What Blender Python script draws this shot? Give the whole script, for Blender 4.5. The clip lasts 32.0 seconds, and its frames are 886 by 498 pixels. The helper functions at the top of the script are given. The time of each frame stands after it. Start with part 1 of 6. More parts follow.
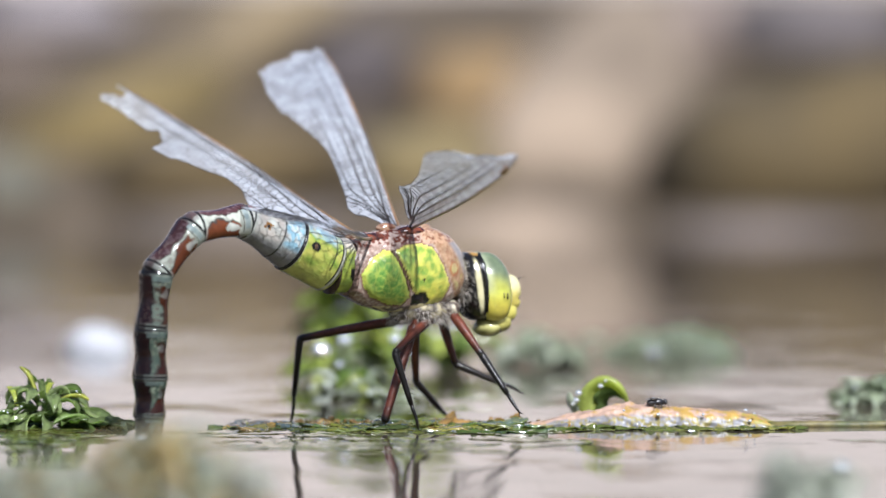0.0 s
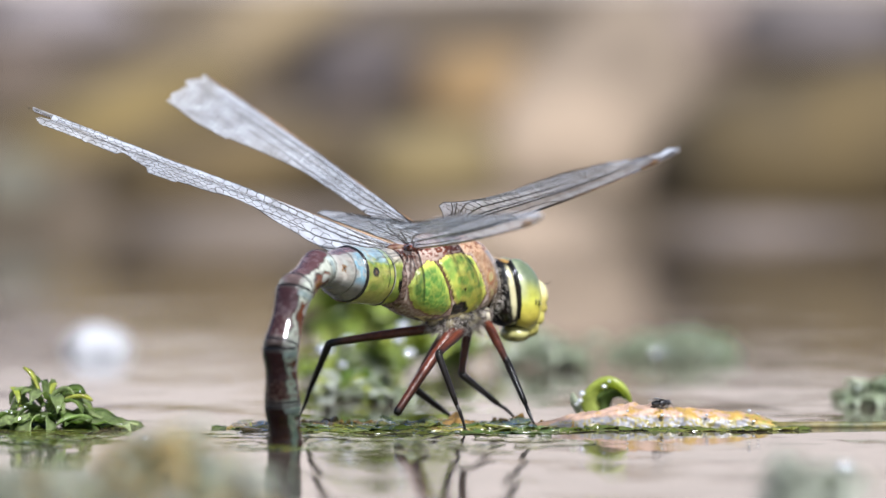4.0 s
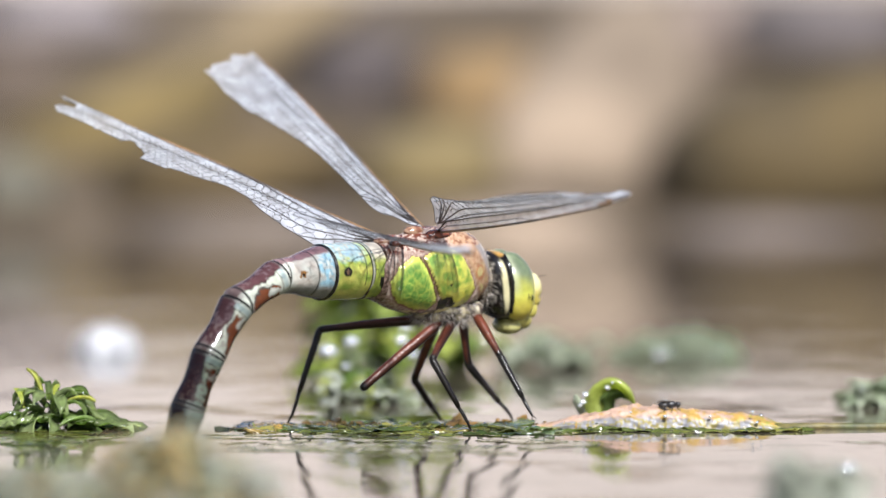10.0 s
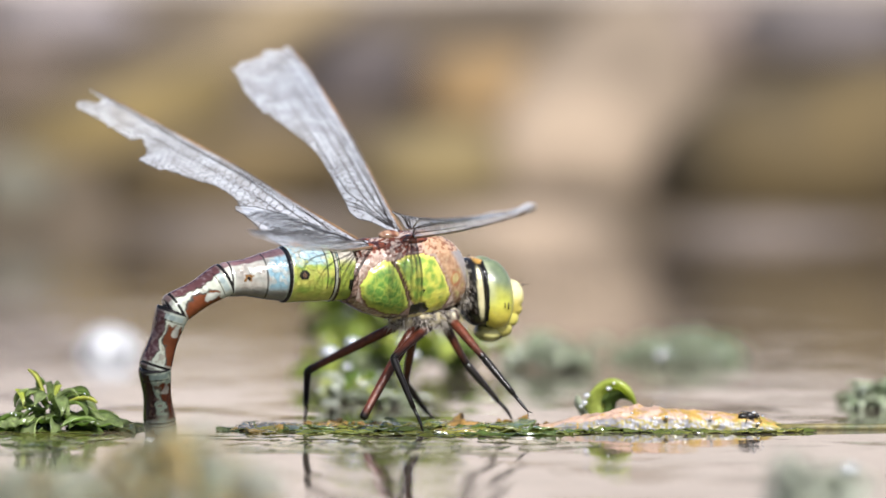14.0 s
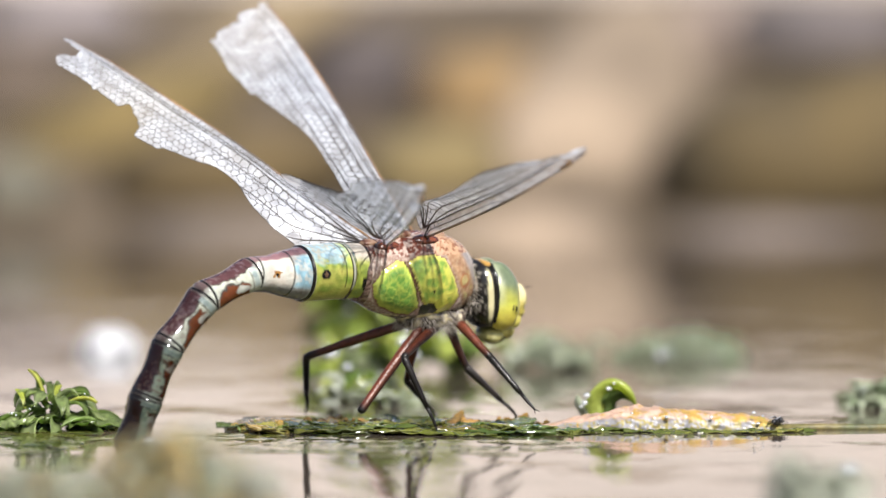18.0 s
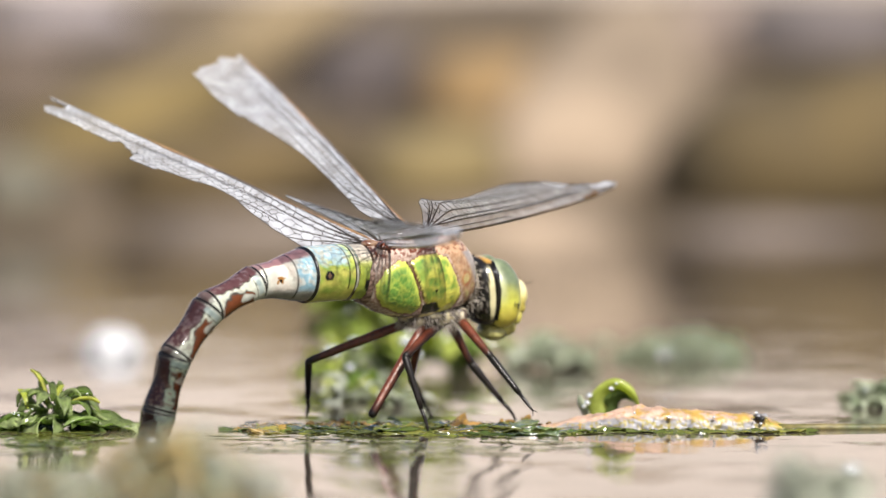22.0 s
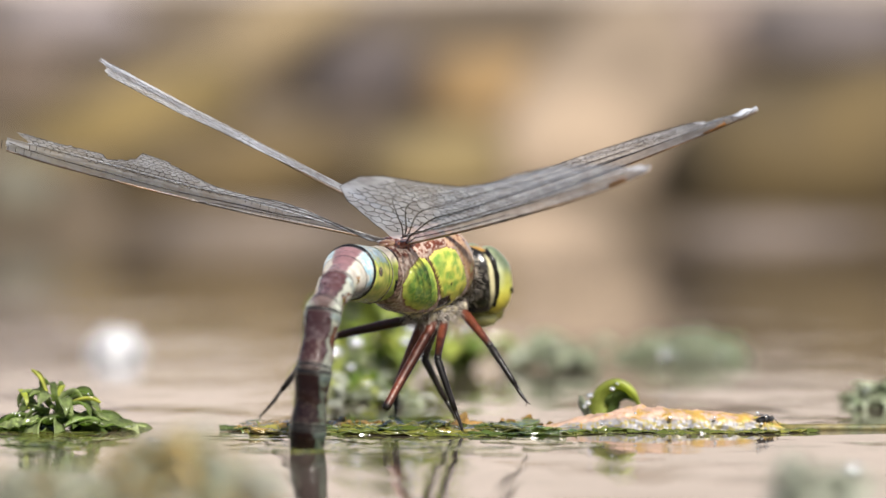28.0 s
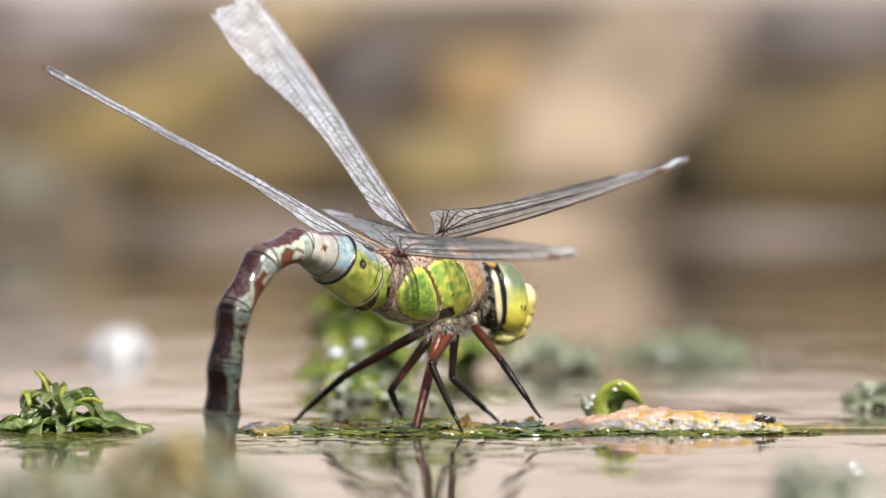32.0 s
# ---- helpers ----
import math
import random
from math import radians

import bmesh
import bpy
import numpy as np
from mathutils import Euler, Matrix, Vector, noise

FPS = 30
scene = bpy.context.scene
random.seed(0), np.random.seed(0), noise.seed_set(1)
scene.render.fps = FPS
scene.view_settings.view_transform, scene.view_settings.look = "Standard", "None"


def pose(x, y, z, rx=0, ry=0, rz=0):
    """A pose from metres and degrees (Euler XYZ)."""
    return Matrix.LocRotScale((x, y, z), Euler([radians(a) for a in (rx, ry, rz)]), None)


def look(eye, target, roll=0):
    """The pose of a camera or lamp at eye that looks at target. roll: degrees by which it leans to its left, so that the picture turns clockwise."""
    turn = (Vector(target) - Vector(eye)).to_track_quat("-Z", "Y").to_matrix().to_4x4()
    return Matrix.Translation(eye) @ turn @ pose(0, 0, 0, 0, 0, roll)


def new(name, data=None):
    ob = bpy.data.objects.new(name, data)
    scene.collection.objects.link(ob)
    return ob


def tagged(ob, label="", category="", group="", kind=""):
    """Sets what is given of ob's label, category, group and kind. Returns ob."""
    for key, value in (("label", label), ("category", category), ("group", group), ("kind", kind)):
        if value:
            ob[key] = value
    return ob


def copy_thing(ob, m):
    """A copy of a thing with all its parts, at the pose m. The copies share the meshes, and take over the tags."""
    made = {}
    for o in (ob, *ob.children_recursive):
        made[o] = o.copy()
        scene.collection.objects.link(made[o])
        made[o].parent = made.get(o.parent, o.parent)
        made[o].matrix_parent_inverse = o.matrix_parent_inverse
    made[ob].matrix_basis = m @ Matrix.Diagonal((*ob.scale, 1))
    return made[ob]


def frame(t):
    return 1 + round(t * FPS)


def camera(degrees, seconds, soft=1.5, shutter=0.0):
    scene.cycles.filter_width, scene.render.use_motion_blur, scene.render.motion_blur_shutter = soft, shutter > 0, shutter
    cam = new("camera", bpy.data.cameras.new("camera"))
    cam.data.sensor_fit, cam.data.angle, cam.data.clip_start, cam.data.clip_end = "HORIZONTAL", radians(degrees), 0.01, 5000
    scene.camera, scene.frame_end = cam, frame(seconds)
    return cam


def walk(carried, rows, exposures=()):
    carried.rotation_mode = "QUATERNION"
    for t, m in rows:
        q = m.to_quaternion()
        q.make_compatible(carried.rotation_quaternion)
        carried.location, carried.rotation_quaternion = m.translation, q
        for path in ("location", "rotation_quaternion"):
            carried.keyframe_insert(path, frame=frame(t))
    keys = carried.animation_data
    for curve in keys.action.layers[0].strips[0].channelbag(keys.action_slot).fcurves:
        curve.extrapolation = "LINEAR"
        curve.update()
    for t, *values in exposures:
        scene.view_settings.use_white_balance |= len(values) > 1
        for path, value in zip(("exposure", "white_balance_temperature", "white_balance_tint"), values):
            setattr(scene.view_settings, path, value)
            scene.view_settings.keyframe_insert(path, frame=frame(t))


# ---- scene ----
MM = 0.001
TAU = 2 * math.pi

# ---- camera: long lens on a tripod, low over the water, drifting a little to its left ----
cam = camera(6.905, 32.0, soft=1.5)
cam.data.dof.use_dof = True
cam.data.dof.focus_distance = 0.993
cam.data.dof.aperture_fstop = 13.0
EYE = Vector((0, -1.0, 0.075))


def aim(right, down):
    """Camera pose, turned by small shifts of the aim in millimetres at one metre."""
    return look(EYE, (-right * MM, 0.0, 0.0243 + down * MM))


walk(cam, [
    (0.0, aim(0.01, 0.00)),
    (1.0, aim(0.15, 0.01)),
    (2.0, aim(0.29, 0.01)),
    (3.0, aim(0.40, 0.04)),
    (3.5, aim(0.46, 0.07)),
    (5.5, aim(0.60, 0.08)),
    (6.0, aim(0.64, 0.11)),
    (7.0, aim(0.63, 0.15)),
    (8.0, aim(0.53, 0.22)),
    (9.0, aim(0.86, 0.24)),
    (10.0, aim(0.94, 0.24)),
    (11.0, aim(0.83, 0.27)),
    (12.0, aim(0.84, 0.28)),
    (13.0, aim(0.75, 0.29)),
    (14.0, aim(1.12, 0.35)),
    (14.5, aim(1.17, 0.35)),
    (16.5, aim(1.16, 0.31)),
    (17.0, aim(1.24, 0.28)),
    (18.0, aim(1.13, 0.36)),
    (19.0, aim(1.04, 0.49)),
    (20.0, aim(1.36, 0.50)),
    (21.0, aim(1.51, 0.49)),
    (22.0, aim(1.47, 0.36)),
    (23.0, aim(1.26, 0.39)),
    (24.0, aim(1.34, 0.39)),
    (25.0, aim(1.59, 0.43)),
    (25.5, aim(1.58, 0.43)),
    (27.5, aim(1.61, 0.39)),
    (28.0, aim(1.60, 0.39)),
    (29.0, aim(1.52, 0.43)),
    (30.0, aim(1.64, 0.52)),
    (31.0, aim(1.71, 0.42)),
    (32.0, aim(1.95, 0.50)),
], exposures=[(0.0, 0.87, 5690, 10), (6.0, 0.96, 5880, 10), (13.0, 0.98, 6060, 10), (20.0, 1.02, 6420, 10), (24.0, 0.98, 6540, 10), (32.0, 0.94, 6530, 10)])

# ---- light: high sun behind the camera, clear sky ----
world = bpy.data.worlds.new("sky")
scene.world = world
world.use_nodes = True
wn = world.node_tree.nodes
sky = wn.new("ShaderNodeTexSky")
sky.sky_type = "NISHITA"
sky.sun_disc = False
sky.dust_density = 3.0
SUN_DIR = Vector((0.20, -0.66, 0.72)).normalized()
sky.sun_elevation = math.asin(SUN_DIR.z)
sky.sun_rotation = math.atan2(SUN_DIR.x, SUN_DIR.y)
world.node_tree.links.new(sky.outputs[0], wn["Background"].inputs[0])
wn["Background"].inputs[1].default_value = 0.06
sun = new("sun", bpy.data.lights.new("sun", "SUN"))
sun.data.energy = 5.0
sun.data.angle = radians(2.0)
sun.data.color = (1.0, 0.965, 0.91)
sun.matrix_world = look(SUN_DIR, (0, 0, 0))


# ---- materials ----
def material(name, rough=0.5, color=(0.5, 0.5, 0.5), vary=0.25, scale=900.0, bump=0.2, bump_scale=2500.0, metal=0.0,
             coat=0.0, paint=False, second=None, spec=0.5, island=False):
    m = bpy.data.materials.new(name)
    m.use_nodes = True
    nt = m.node_tree
    n, ln = nt.nodes, nt.links
    b = n["Principled BSDF"]
    b.inputs["Roughness"].default_value = rough
    b.inputs["Metallic"].default_value = metal
    b.inputs["Coat Weight"].default_value = coat
    b.inputs["Coat Roughness"].default_value = 0.12
    b.inputs["Specular IOR Level"].default_value = spec
    tc = n.new("ShaderNodeTexCoord")
    nz = n.new("ShaderNodeTexNoise")
    nz.inputs["Scale"].default_value = scale
    nz.inputs["Detail"].default_value = 6
    ln.new(tc.outputs["Object"], nz.inputs["Vector"])
    ramp = n.new("ShaderNodeMapRange")
    ramp.inputs["From Min"].default_value, ramp.inputs["From Max"].default_value = 0.3, 0.7
    ramp.inputs["To Min"].default_value, ramp.inputs["To Max"].default_value = 1 - vary, 1 + vary
    ln.new(nz.outputs["Fac"], ramp.inputs["Value"])
    mul = n.new("ShaderNodeMix")
    mul.data_type, mul.blend_type = "RGBA", "MULTIPLY"
    mul.inputs[0].default_value = 1.0
    if paint:
        at = n.new("ShaderNodeAttribute")
        at.attribute_name = "paint"
        ln.new(at.outputs["Color"], mul.inputs[6])
    elif second:
        mx = n.new("ShaderNodeMix")
        mx.data_type = "RGBA"
        mx.inputs[6].default_value = (*color, 1)
        mx.inputs[7].default_value = (*second, 1)
        if island:
            oi = n.new("ShaderNodeObjectInfo")
            ln.new(oi.outputs["Random"], mx.inputs[0])
        else:
            n2 = n.new("ShaderNodeTexNoise")
            n2.inputs["Scale"].default_value = scale * 0.23
            n2.inputs["Detail"].default_value = 3
            ln.new(tc.outputs["Object"], n2.inputs["Vector"])
            r2 = n.new("ShaderNodeMapRange")
            r2.inputs["From Min"].default_value, r2.inputs["From Max"].default_value = 0.38, 0.62
            ln.new(n2.outputs["Fac"], r2.inputs["Value"])
            ln.new(r2.outputs["Result"], mx.inputs[0])
        ln.new(mx.outputs[2], mul.inputs[6])
    else:
        mul.inputs[6].default_value = (*color, 1)
    ln.new(ramp.outputs["Result"], mul.inputs[7])
    ln.new(mul.outputs[2], b.inputs["Base Color"])
    if bump:
        nb = n.new("ShaderNodeTexNoise")
        nb.inputs["Scale"].default_value = bump_scale
        nb.inputs["Detail"].default_value = 3
        ln.new(tc.outputs["Object"], nb.inputs["Vector"])
        bp = n.new("ShaderNodeBump")
        bp.inputs["Strength"].default_value = bump
        bp.inputs["Distance"].default_value = 0.0002
        ln.new(nb.outputs["Fac"], bp.inputs["Height"])
        ln.new(bp.outputs["Normal"], b.inputs["Normal"])
    return m


def leaf_material(name, color, second, rough=0.3, seep=0.35, bump=0.25):
    m = material(name, rough, color, 0.3, 700.0, bump, 1800.0, second=second, island=True, coat=0.5)
    nt = m.node_tree
    n, ln = nt.nodes, nt.links
    b = n["Principled BSDF"]
    tr = n.new("ShaderNodeBsdfTranslucent")
    src = b.inputs["Base Color"].links[0].from_socket
    ln.new(src, tr.inputs["Color"])
    mix = n.new("ShaderNodeMixShader")
    mix.inputs[0].default_value = seep
    ln.new(b.outputs[0], mix.inputs[1])
    ln.new(tr.outputs[0], mix.inputs[2])
    ln.new(mix.outputs[0], n["Material Output"].inputs["Surface"])
    return m


def wing_material():
    m = bpy.data.materials.new("wing_membrane")
    m.use_nodes = True
    n, ln = m.node_tree.nodes, m.node_tree.links
    b = n["Principled BSDF"]
    b.inputs["Base Color"].default_value = (0.84, 0.89, 1.0, 1)
    b.inputs["Roughness"].default_value = 0.3
    b.inputs["Specular IOR Level"].default_value = 1.0
    b.inputs["Sheen Weight"].default_value = 0.4
    b.inputs["Sheen Roughness"].default_value = 0.4
    tc = n.new("ShaderNodeTexCoord")
    nz = n.new("ShaderNodeTexNoise")
    nz.inputs["Scale"].default_value = 420.0
    nz.inputs["Detail"].default_value = 5
    ln.new(tc.outputs["Object"], nz.inputs["Vector"])
    bp = n.new("ShaderNodeBump")
    bp.inputs["Strength"].default_value = 0.5
    bp.inputs["Distance"].default_value = 0.0005
    ln.new(nz.outputs["Fac"], bp.inputs["Height"])
    ln.new(bp.outputs["Normal"], b.inputs["Normal"])
    tl = n.new("ShaderNodeBsdfTranslucent")
    tl.inputs["Color"].default_value = (0.84, 0.89, 1.0, 1)
    m1 = n.new("ShaderNodeMixShader")
    m1.inputs[0].default_value = 0.4
    ln.new(b.outputs[0], m1.inputs[1])
    ln.new(tl.outputs[0], m1.inputs[2])
    tp = n.new("ShaderNodeBsdfTransparent")
    m2 = n.new("ShaderNodeMixShader")
    mr = n.new("ShaderNodeMapRange")
    mr.inputs["From Min"].default_value, mr.inputs["From Max"].default_value = 0.35, 0.65
    mr.inputs["To Min"].default_value, mr.inputs["To Max"].default_value = 0.31, 0.52
    ln.new(nz.outputs["Fac"], mr.inputs["Value"])
    ln.new(mr.outputs["Result"], m2.inputs[0])
    ln.new(tp.outputs[0], m2.inputs[1])
    ln.new(m1.outputs[0], m2.inputs[2])
    ln.new(m2.outputs[0], n["Material Output"].inputs["Surface"])
    return m


def water_material():
    m = bpy.data.materials.new("pond_water")
    m.use_nodes = True
    n, ln = m.node_tree.nodes, m.node_tree.links
    b = n["Principled BSDF"]
    b.inputs["Base Color"].default_value = (0.055, 0.043, 0.034, 1)
    b.inputs["Roughness"].default_value = 0.03
    b.inputs["IOR"].default_value = 1.333
    tc = n.new("ShaderNodeTexCoord")
    last = None
    for sx, sy, sc, dist in ((1.0, 1.0, 28.0, 0.0006), (1.0, 1.0, 95.0, 0.0001), (0.6, 1.0, 300.0, 0.00001), (0.25, 1.0, 420.0, 0.000012)):
        mp = n.new("ShaderNodeMapping")
        mp.inputs["Scale"].default_value = (sx, sy, 1)
        nz = n.new("ShaderNodeTexNoise")
        nz.inputs["Scale"].default_value = sc
        nz.inputs["Detail"].default_value = 2
        ln.new(tc.outputs["Object"], mp.inputs["Vector"])
        ln.new(mp.outputs["Vector"], nz.inputs["Vector"])
        bp = n.new("ShaderNodeBump")
        bp.inputs["Strength"].default_value = 1.0
        bp.inputs["Distance"].default_value = dist
        ln.new(nz.outputs["Fac"], bp.inputs["Height"])
        if last:
            ln.new(last.outputs["Normal"], bp.inputs["Normal"])
        last = bp
    ln.new(last.outputs["Normal"], b.inputs["Normal"])
    return m


def bubble_material():
    """Silvery air bubble: the water around it throws back all light."""
    m = bpy.data.materials.new("air_bubble")
    m.use_nodes = True
    b = m.node_tree.nodes["Principled BSDF"]
    b.inputs["Base Color"].default_value = (0.96, 0.97, 0.97, 1)
    b.inputs["Metallic"].default_value = 0.8
    b.inputs["Roughness"].default_value = 0.1
    return m


M_PAINT = material("insect_cuticle", 0.22, paint=True, vary=0.2, scale=700.0, bump=0.4, bump_scale=2200.0, coat=0.3)
M_TAIL = material("tail_cuticle", 0.09, paint=True, vary=0.2, scale=700.0, bump=0.22, bump_scale=900.0, coat=0.0, spec=0.32)
M_EYE = material("compound_eye", 0.3, paint=True, vary=0.2, scale=900.0, bump=0.12, bump_scale=9000.0, coat=0.45)
M_FUR = material("pale_hair", 0.6, (0.33, 0.29, 0.25), 0.3, 3000.0, 0)
M_VEIN = material("wing_vein", 0.3, (0.022, 0.018, 0.016), 0.3, 900.0, 0)
M_COSTA = material("leading_vein", 0.35, (0.22, 0.12, 0.05), 0.4, 300.0, 0, second=(0.06, 0.045, 0.035))
M_STIGMA = material("wing_mark", 0.35, (0.42, 0.20, 0.06), 0.2, 900.0, 0)
M_WING = wing_material()
M_LEG = material("leg_cuticle", 0.28, paint=True, vary=0.35, scale=1500.0, bump=0.35, bump_scale=4000.0, spec=0.3)
M_WATER = water_material()
M_DROP = bubble_material()
M_WEED = leaf_material("waterweed", (0.21, 0.31, 0.08), (0.54, 0.60, 0.32), rough=0.15, seep=0.6)
M_MOUND = leaf_material("yellowish_waterweed", (0.16, 0.25, 0.045), (0.50, 0.54, 0.12), rough=0.25, seep=0.6)
M_WEED_DARK = leaf_material("dark_waterweed", (0.035, 0.085, 0.02), (0.11, 0.18, 0.05), rough=0.2)
M_WEED_GREY = leaf_material("pale_waterweed", (0.30, 0.34, 0.22), (0.46, 0.49, 0.36), seep=0.5)
M_WEED_OLD = leaf_material("withered_weed", (0.30, 0.18, 0.04), (0.50, 0.34, 0.10))
M_HAZE = leaf_material("dull_pale_waterweed", (0.29, 0.35, 0.21), (0.48, 0.51, 0.38), seep=0.6)
M_STRAW = leaf_material("straw_weed", (0.40, 0.29, 0.10), (0.58, 0.46, 0.22), seep=0.6)
M_SILVER = leaf_material("silvery_weed", (0.42, 0.44, 0.36), (0.58, 0.60, 0.50), seep=0.5)
M_FILM = leaf_material("wet_olive_leaf", (0.06, 0.085, 0.018), (0.18, 0.16, 0.035), rough=0.06, seep=0.15, bump=0.06)
M_RUST = leaf_material("wet_rusty_leaf", (0.13, 0.085, 0.025), (0.26, 0.15, 0.045), rough=0.12, seep=0.25, bump=0.1)
M_STEM = material("decaying_stem", 0.52, paint=True, vary=0.3, scale=500.0, bump=0.4, bump_scale=700.0, coat=0.12)
M_TUFT = leaf_material("wet_green_weed", (0.19, 0.27, 0.07), (0.46, 0.53, 0.26), rough=0.16, seep=0.8)
M_YOUNG = leaf_material("young_weed_tip", (0.30, 0.36, 0.05), (0.44, 0.45, 0.09), rough=0.2, seep=0.5)
M_MATLEAF = leaf_material("dark_wet_strand", (0.035, 0.055, 0.010), (0.12, 0.12, 0.020), rough=0.05, seep=0.12, bump=0.05)
M_OCHRE = material("ochre_rot", 0.15, (0.27, 0.16, 0.035), 0.4, 600.0, 0.35, 700.0, second=(0.12, 0.11, 0.022), coat=1.0)
M_UNSEEN_SLOPE = material("unseen_slope", 0.95, (0.38, 0.322, 0.278), 0.1, 8.0, 0.3, 40.0)
M_ALGAE = material("wet_algae", 0.12, (0.13, 0.13, 0.022), 0.4, 600.0, 0.35, 700.0, second=(0.045, 0.07, 0.012), coat=1.0)
M_STALK = material("olive_stalk", 0.6, (0.12, 0.095, 0.03), 0.4, 900.0, 0.5, 1500.0, second=(0.05, 0.055, 0.015))
M_WHITE = material("white_petal", 0.6, (0.52, 0.52, 0.54), 0.06, 400.0, 0.2, 900.0)
M_FLY = material("fly_cuticle", 0.4, (0.012, 0.011, 0.012), 0.3, 2000.0, 0, coat=0.15)
M_FLYWING = material("fly_wing", 0.5, (0.17, 0.17, 0.185), 0.2, 2000.0, 0)
M_BLUE = material("blue_cuticle", 0.35, (0.10, 0.30, 0.46), 0.15, 900.0, 0)
M_BANK = material("bank_soil", 0.9, (0.094, 0.067, 0.040), 0.35, 60.0, 0.5, 300.0, second=(0.050, 0.033, 0.016))


# ---- mesh helpers (sizes in millimetres) ----
def mesh(name, verts, faces, paint=None, smooth=True):
    me = bpy.data.meshes.new(name)
    me.from_pydata([(x * MM, y * MM, z * MM) for x, y, z in verts], [], faces)
    if smooth:
        me.polygons.foreach_set("use_smooth", [True] * len(me.polygons))
    if paint:
        at = me.color_attributes.new("paint", "FLOAT_COLOR", "POINT")
        at.data.foreach_set("color", [c for v in verts for c in (*paint(*v), 1.0)])
    me.update()
    return me


def part(name, me, mat, parent, label=""):
    ob = new(name, me)
    if mat and not me.materials:
        me.materials.append(mat)
    if parent:
        ob.parent = parent
    if label:
        ob["label"] = label
    return ob


def loft(rings, close=True):
    """Faces over rings of equal point count; ends closed by fans."""
    n = len(rings[0])
    verts = [p for r in rings for p in r]
    faces = []
    for i in range(len(rings) - 1):
        for j in range(n):
            k = (j + 1) % n
            faces.append((i * n + j, i * n + k, (i + 1) * n + k, (i + 1) * n + j))
    if close:
        for r, flip in ((0, True), (len(rings) - 1, False)):
            c = [sum(p[a] for p in rings[r]) / n for a in range(3)]
            verts.append(tuple(c))
            ci = len(verts) - 1
            for j in range(n):
                k = (j + 1) % n
                f = (r * n + j, r * n + k, ci)
                faces.append(f[::-1] if flip else f)
    return verts, faces


def tube(points, radii, sides=8, flat=1.0):
    """A tube along points, with one radius a point."""
    pts = [Vector(p) for p in points]
    rings = []
    up = Vector((0.13, 0.31, 0.94))
    for i, p in enumerate(pts):
        d = (pts[min(i + 1, len(pts) - 1)] - pts[max(i - 1, 0)]).normalized()
        a = d.cross(up)
        if a.length < 1e-3:
            a = d.cross(Vector((1, 0, 0)))
        a.normalize()
        b = a.cross(d)
        r = radii[i] if hasattr(radii, "__len__") else radii
        rings.append([tuple(p + a * (r * math.cos(TAU * j / sides)) + b * (r * flat * math.sin(TAU * j / sides))) for j in range(sides)])
    return loft(rings)


def blob(c, r, nu=24, nv=32, power=2.0, warp=None):
    """An ellipsoid, squarer for a higher power."""
    rings = []
    for i in range(1, nu):
        th = math.pi * i / nu
        ring = []
        for j in range(nv):
            ph = TAU * j / nv
            d = [math.cos(th), math.sin(th) * math.cos(ph), math.sin(th) * math.sin(ph)]
            k = sum(abs(x) ** power for x in d) ** (-1 / power)
            p = [c[a] + r[a] * d[a] * k for a in range(3)]
            ring.append(tuple(warp(*p)) if warp else tuple(p))
        rings.append(ring)
    v, f = loft(rings)
    return v, [q[::-1] for q in f]


def merge(*pieces):
    verts, faces = [], []
    for v, f in pieces:
        o = len(verts)
        verts += v
        faces += [tuple(i + o for i in q) for q in f]
    return verts, faces


def lerp(table, x):
    """Smooth value from rows of (x, y)."""
    if x <= table[0][0]:
        return table[0][1]
    for (x0, y0), (x1, y1) in zip(table, table[1:]):
        if x <= x1:
            k = (x - x0) / (x1 - x0)
            return y0 + (y1 - y0) * k
    return table[-1][1]


def step(a, b, x):
    k = min(1.0, max(0.0, (x - a) / (b - a)))
    return k * k * (3 - 2 * k)


def mix(a, b, k):
    return tuple(p + (q - p) * k for p, q in zip(a, b))


def grain(x, y, z, s):
    return noise.noise(Vector((x * s, y * s, z * s)))


# ---- setting: pond, bank, stones ----
def build_water():
    xs = [-40, -4, -0.6, 0.6, 4, 40]
    ys = [-40, -4, -0.5, 0.2, 0.9]
    verts = [(x / MM, y / MM, 0) for y in ys for x in xs]
    n = len(xs)
    faces = [(j * n + i, j * n + i + 1, (j + 1) * n + i + 1, (j + 1) * n + i) for j in range(len(ys) - 1) for i in range(n - 1)]
    ob = part("water", mesh("water", verts, faces), M_WATER, None)
    tagged(ob, "still brownish pond water mirroring the bank", "water", kind="structure")


def bank_height(x, y):
    """Height of the shore, in millimetres."""
    d = y - 555
    z = d * 0.30 if d < 0 else min(d * 0.13, 47 + d * 0.002)
    return z + 2.0 * grain(x, y, 0, 0.02) + 0.8 * grain(x, y, 5, 0.07)


def build_bank():
    xs = [-60000, -8000, -1500, -500] + [-300 + 12 * i for i in range(51)] + [500, 1500, 8000, 60000]
    ys = [420 + 14 * i for i in range(50)] + [1150, 1300, 2000, 6000, 20000, 60000]
    verts = [(x, y, bank_height(x, y)) for y in ys for x in xs]
    n = len(xs)
    faces = [(j * n + i, j * n + i + 1, (j + 1) * n + i + 1, (j + 1) * n + i) for j in range(len(ys) - 1) for i in range(n - 1)]
    ob = part("ground", mesh("ground", verts, faces), M_BANK, None)
    tagged(ob, "sunlit sandy brown shore rising from the pond", "ground", kind="structure")


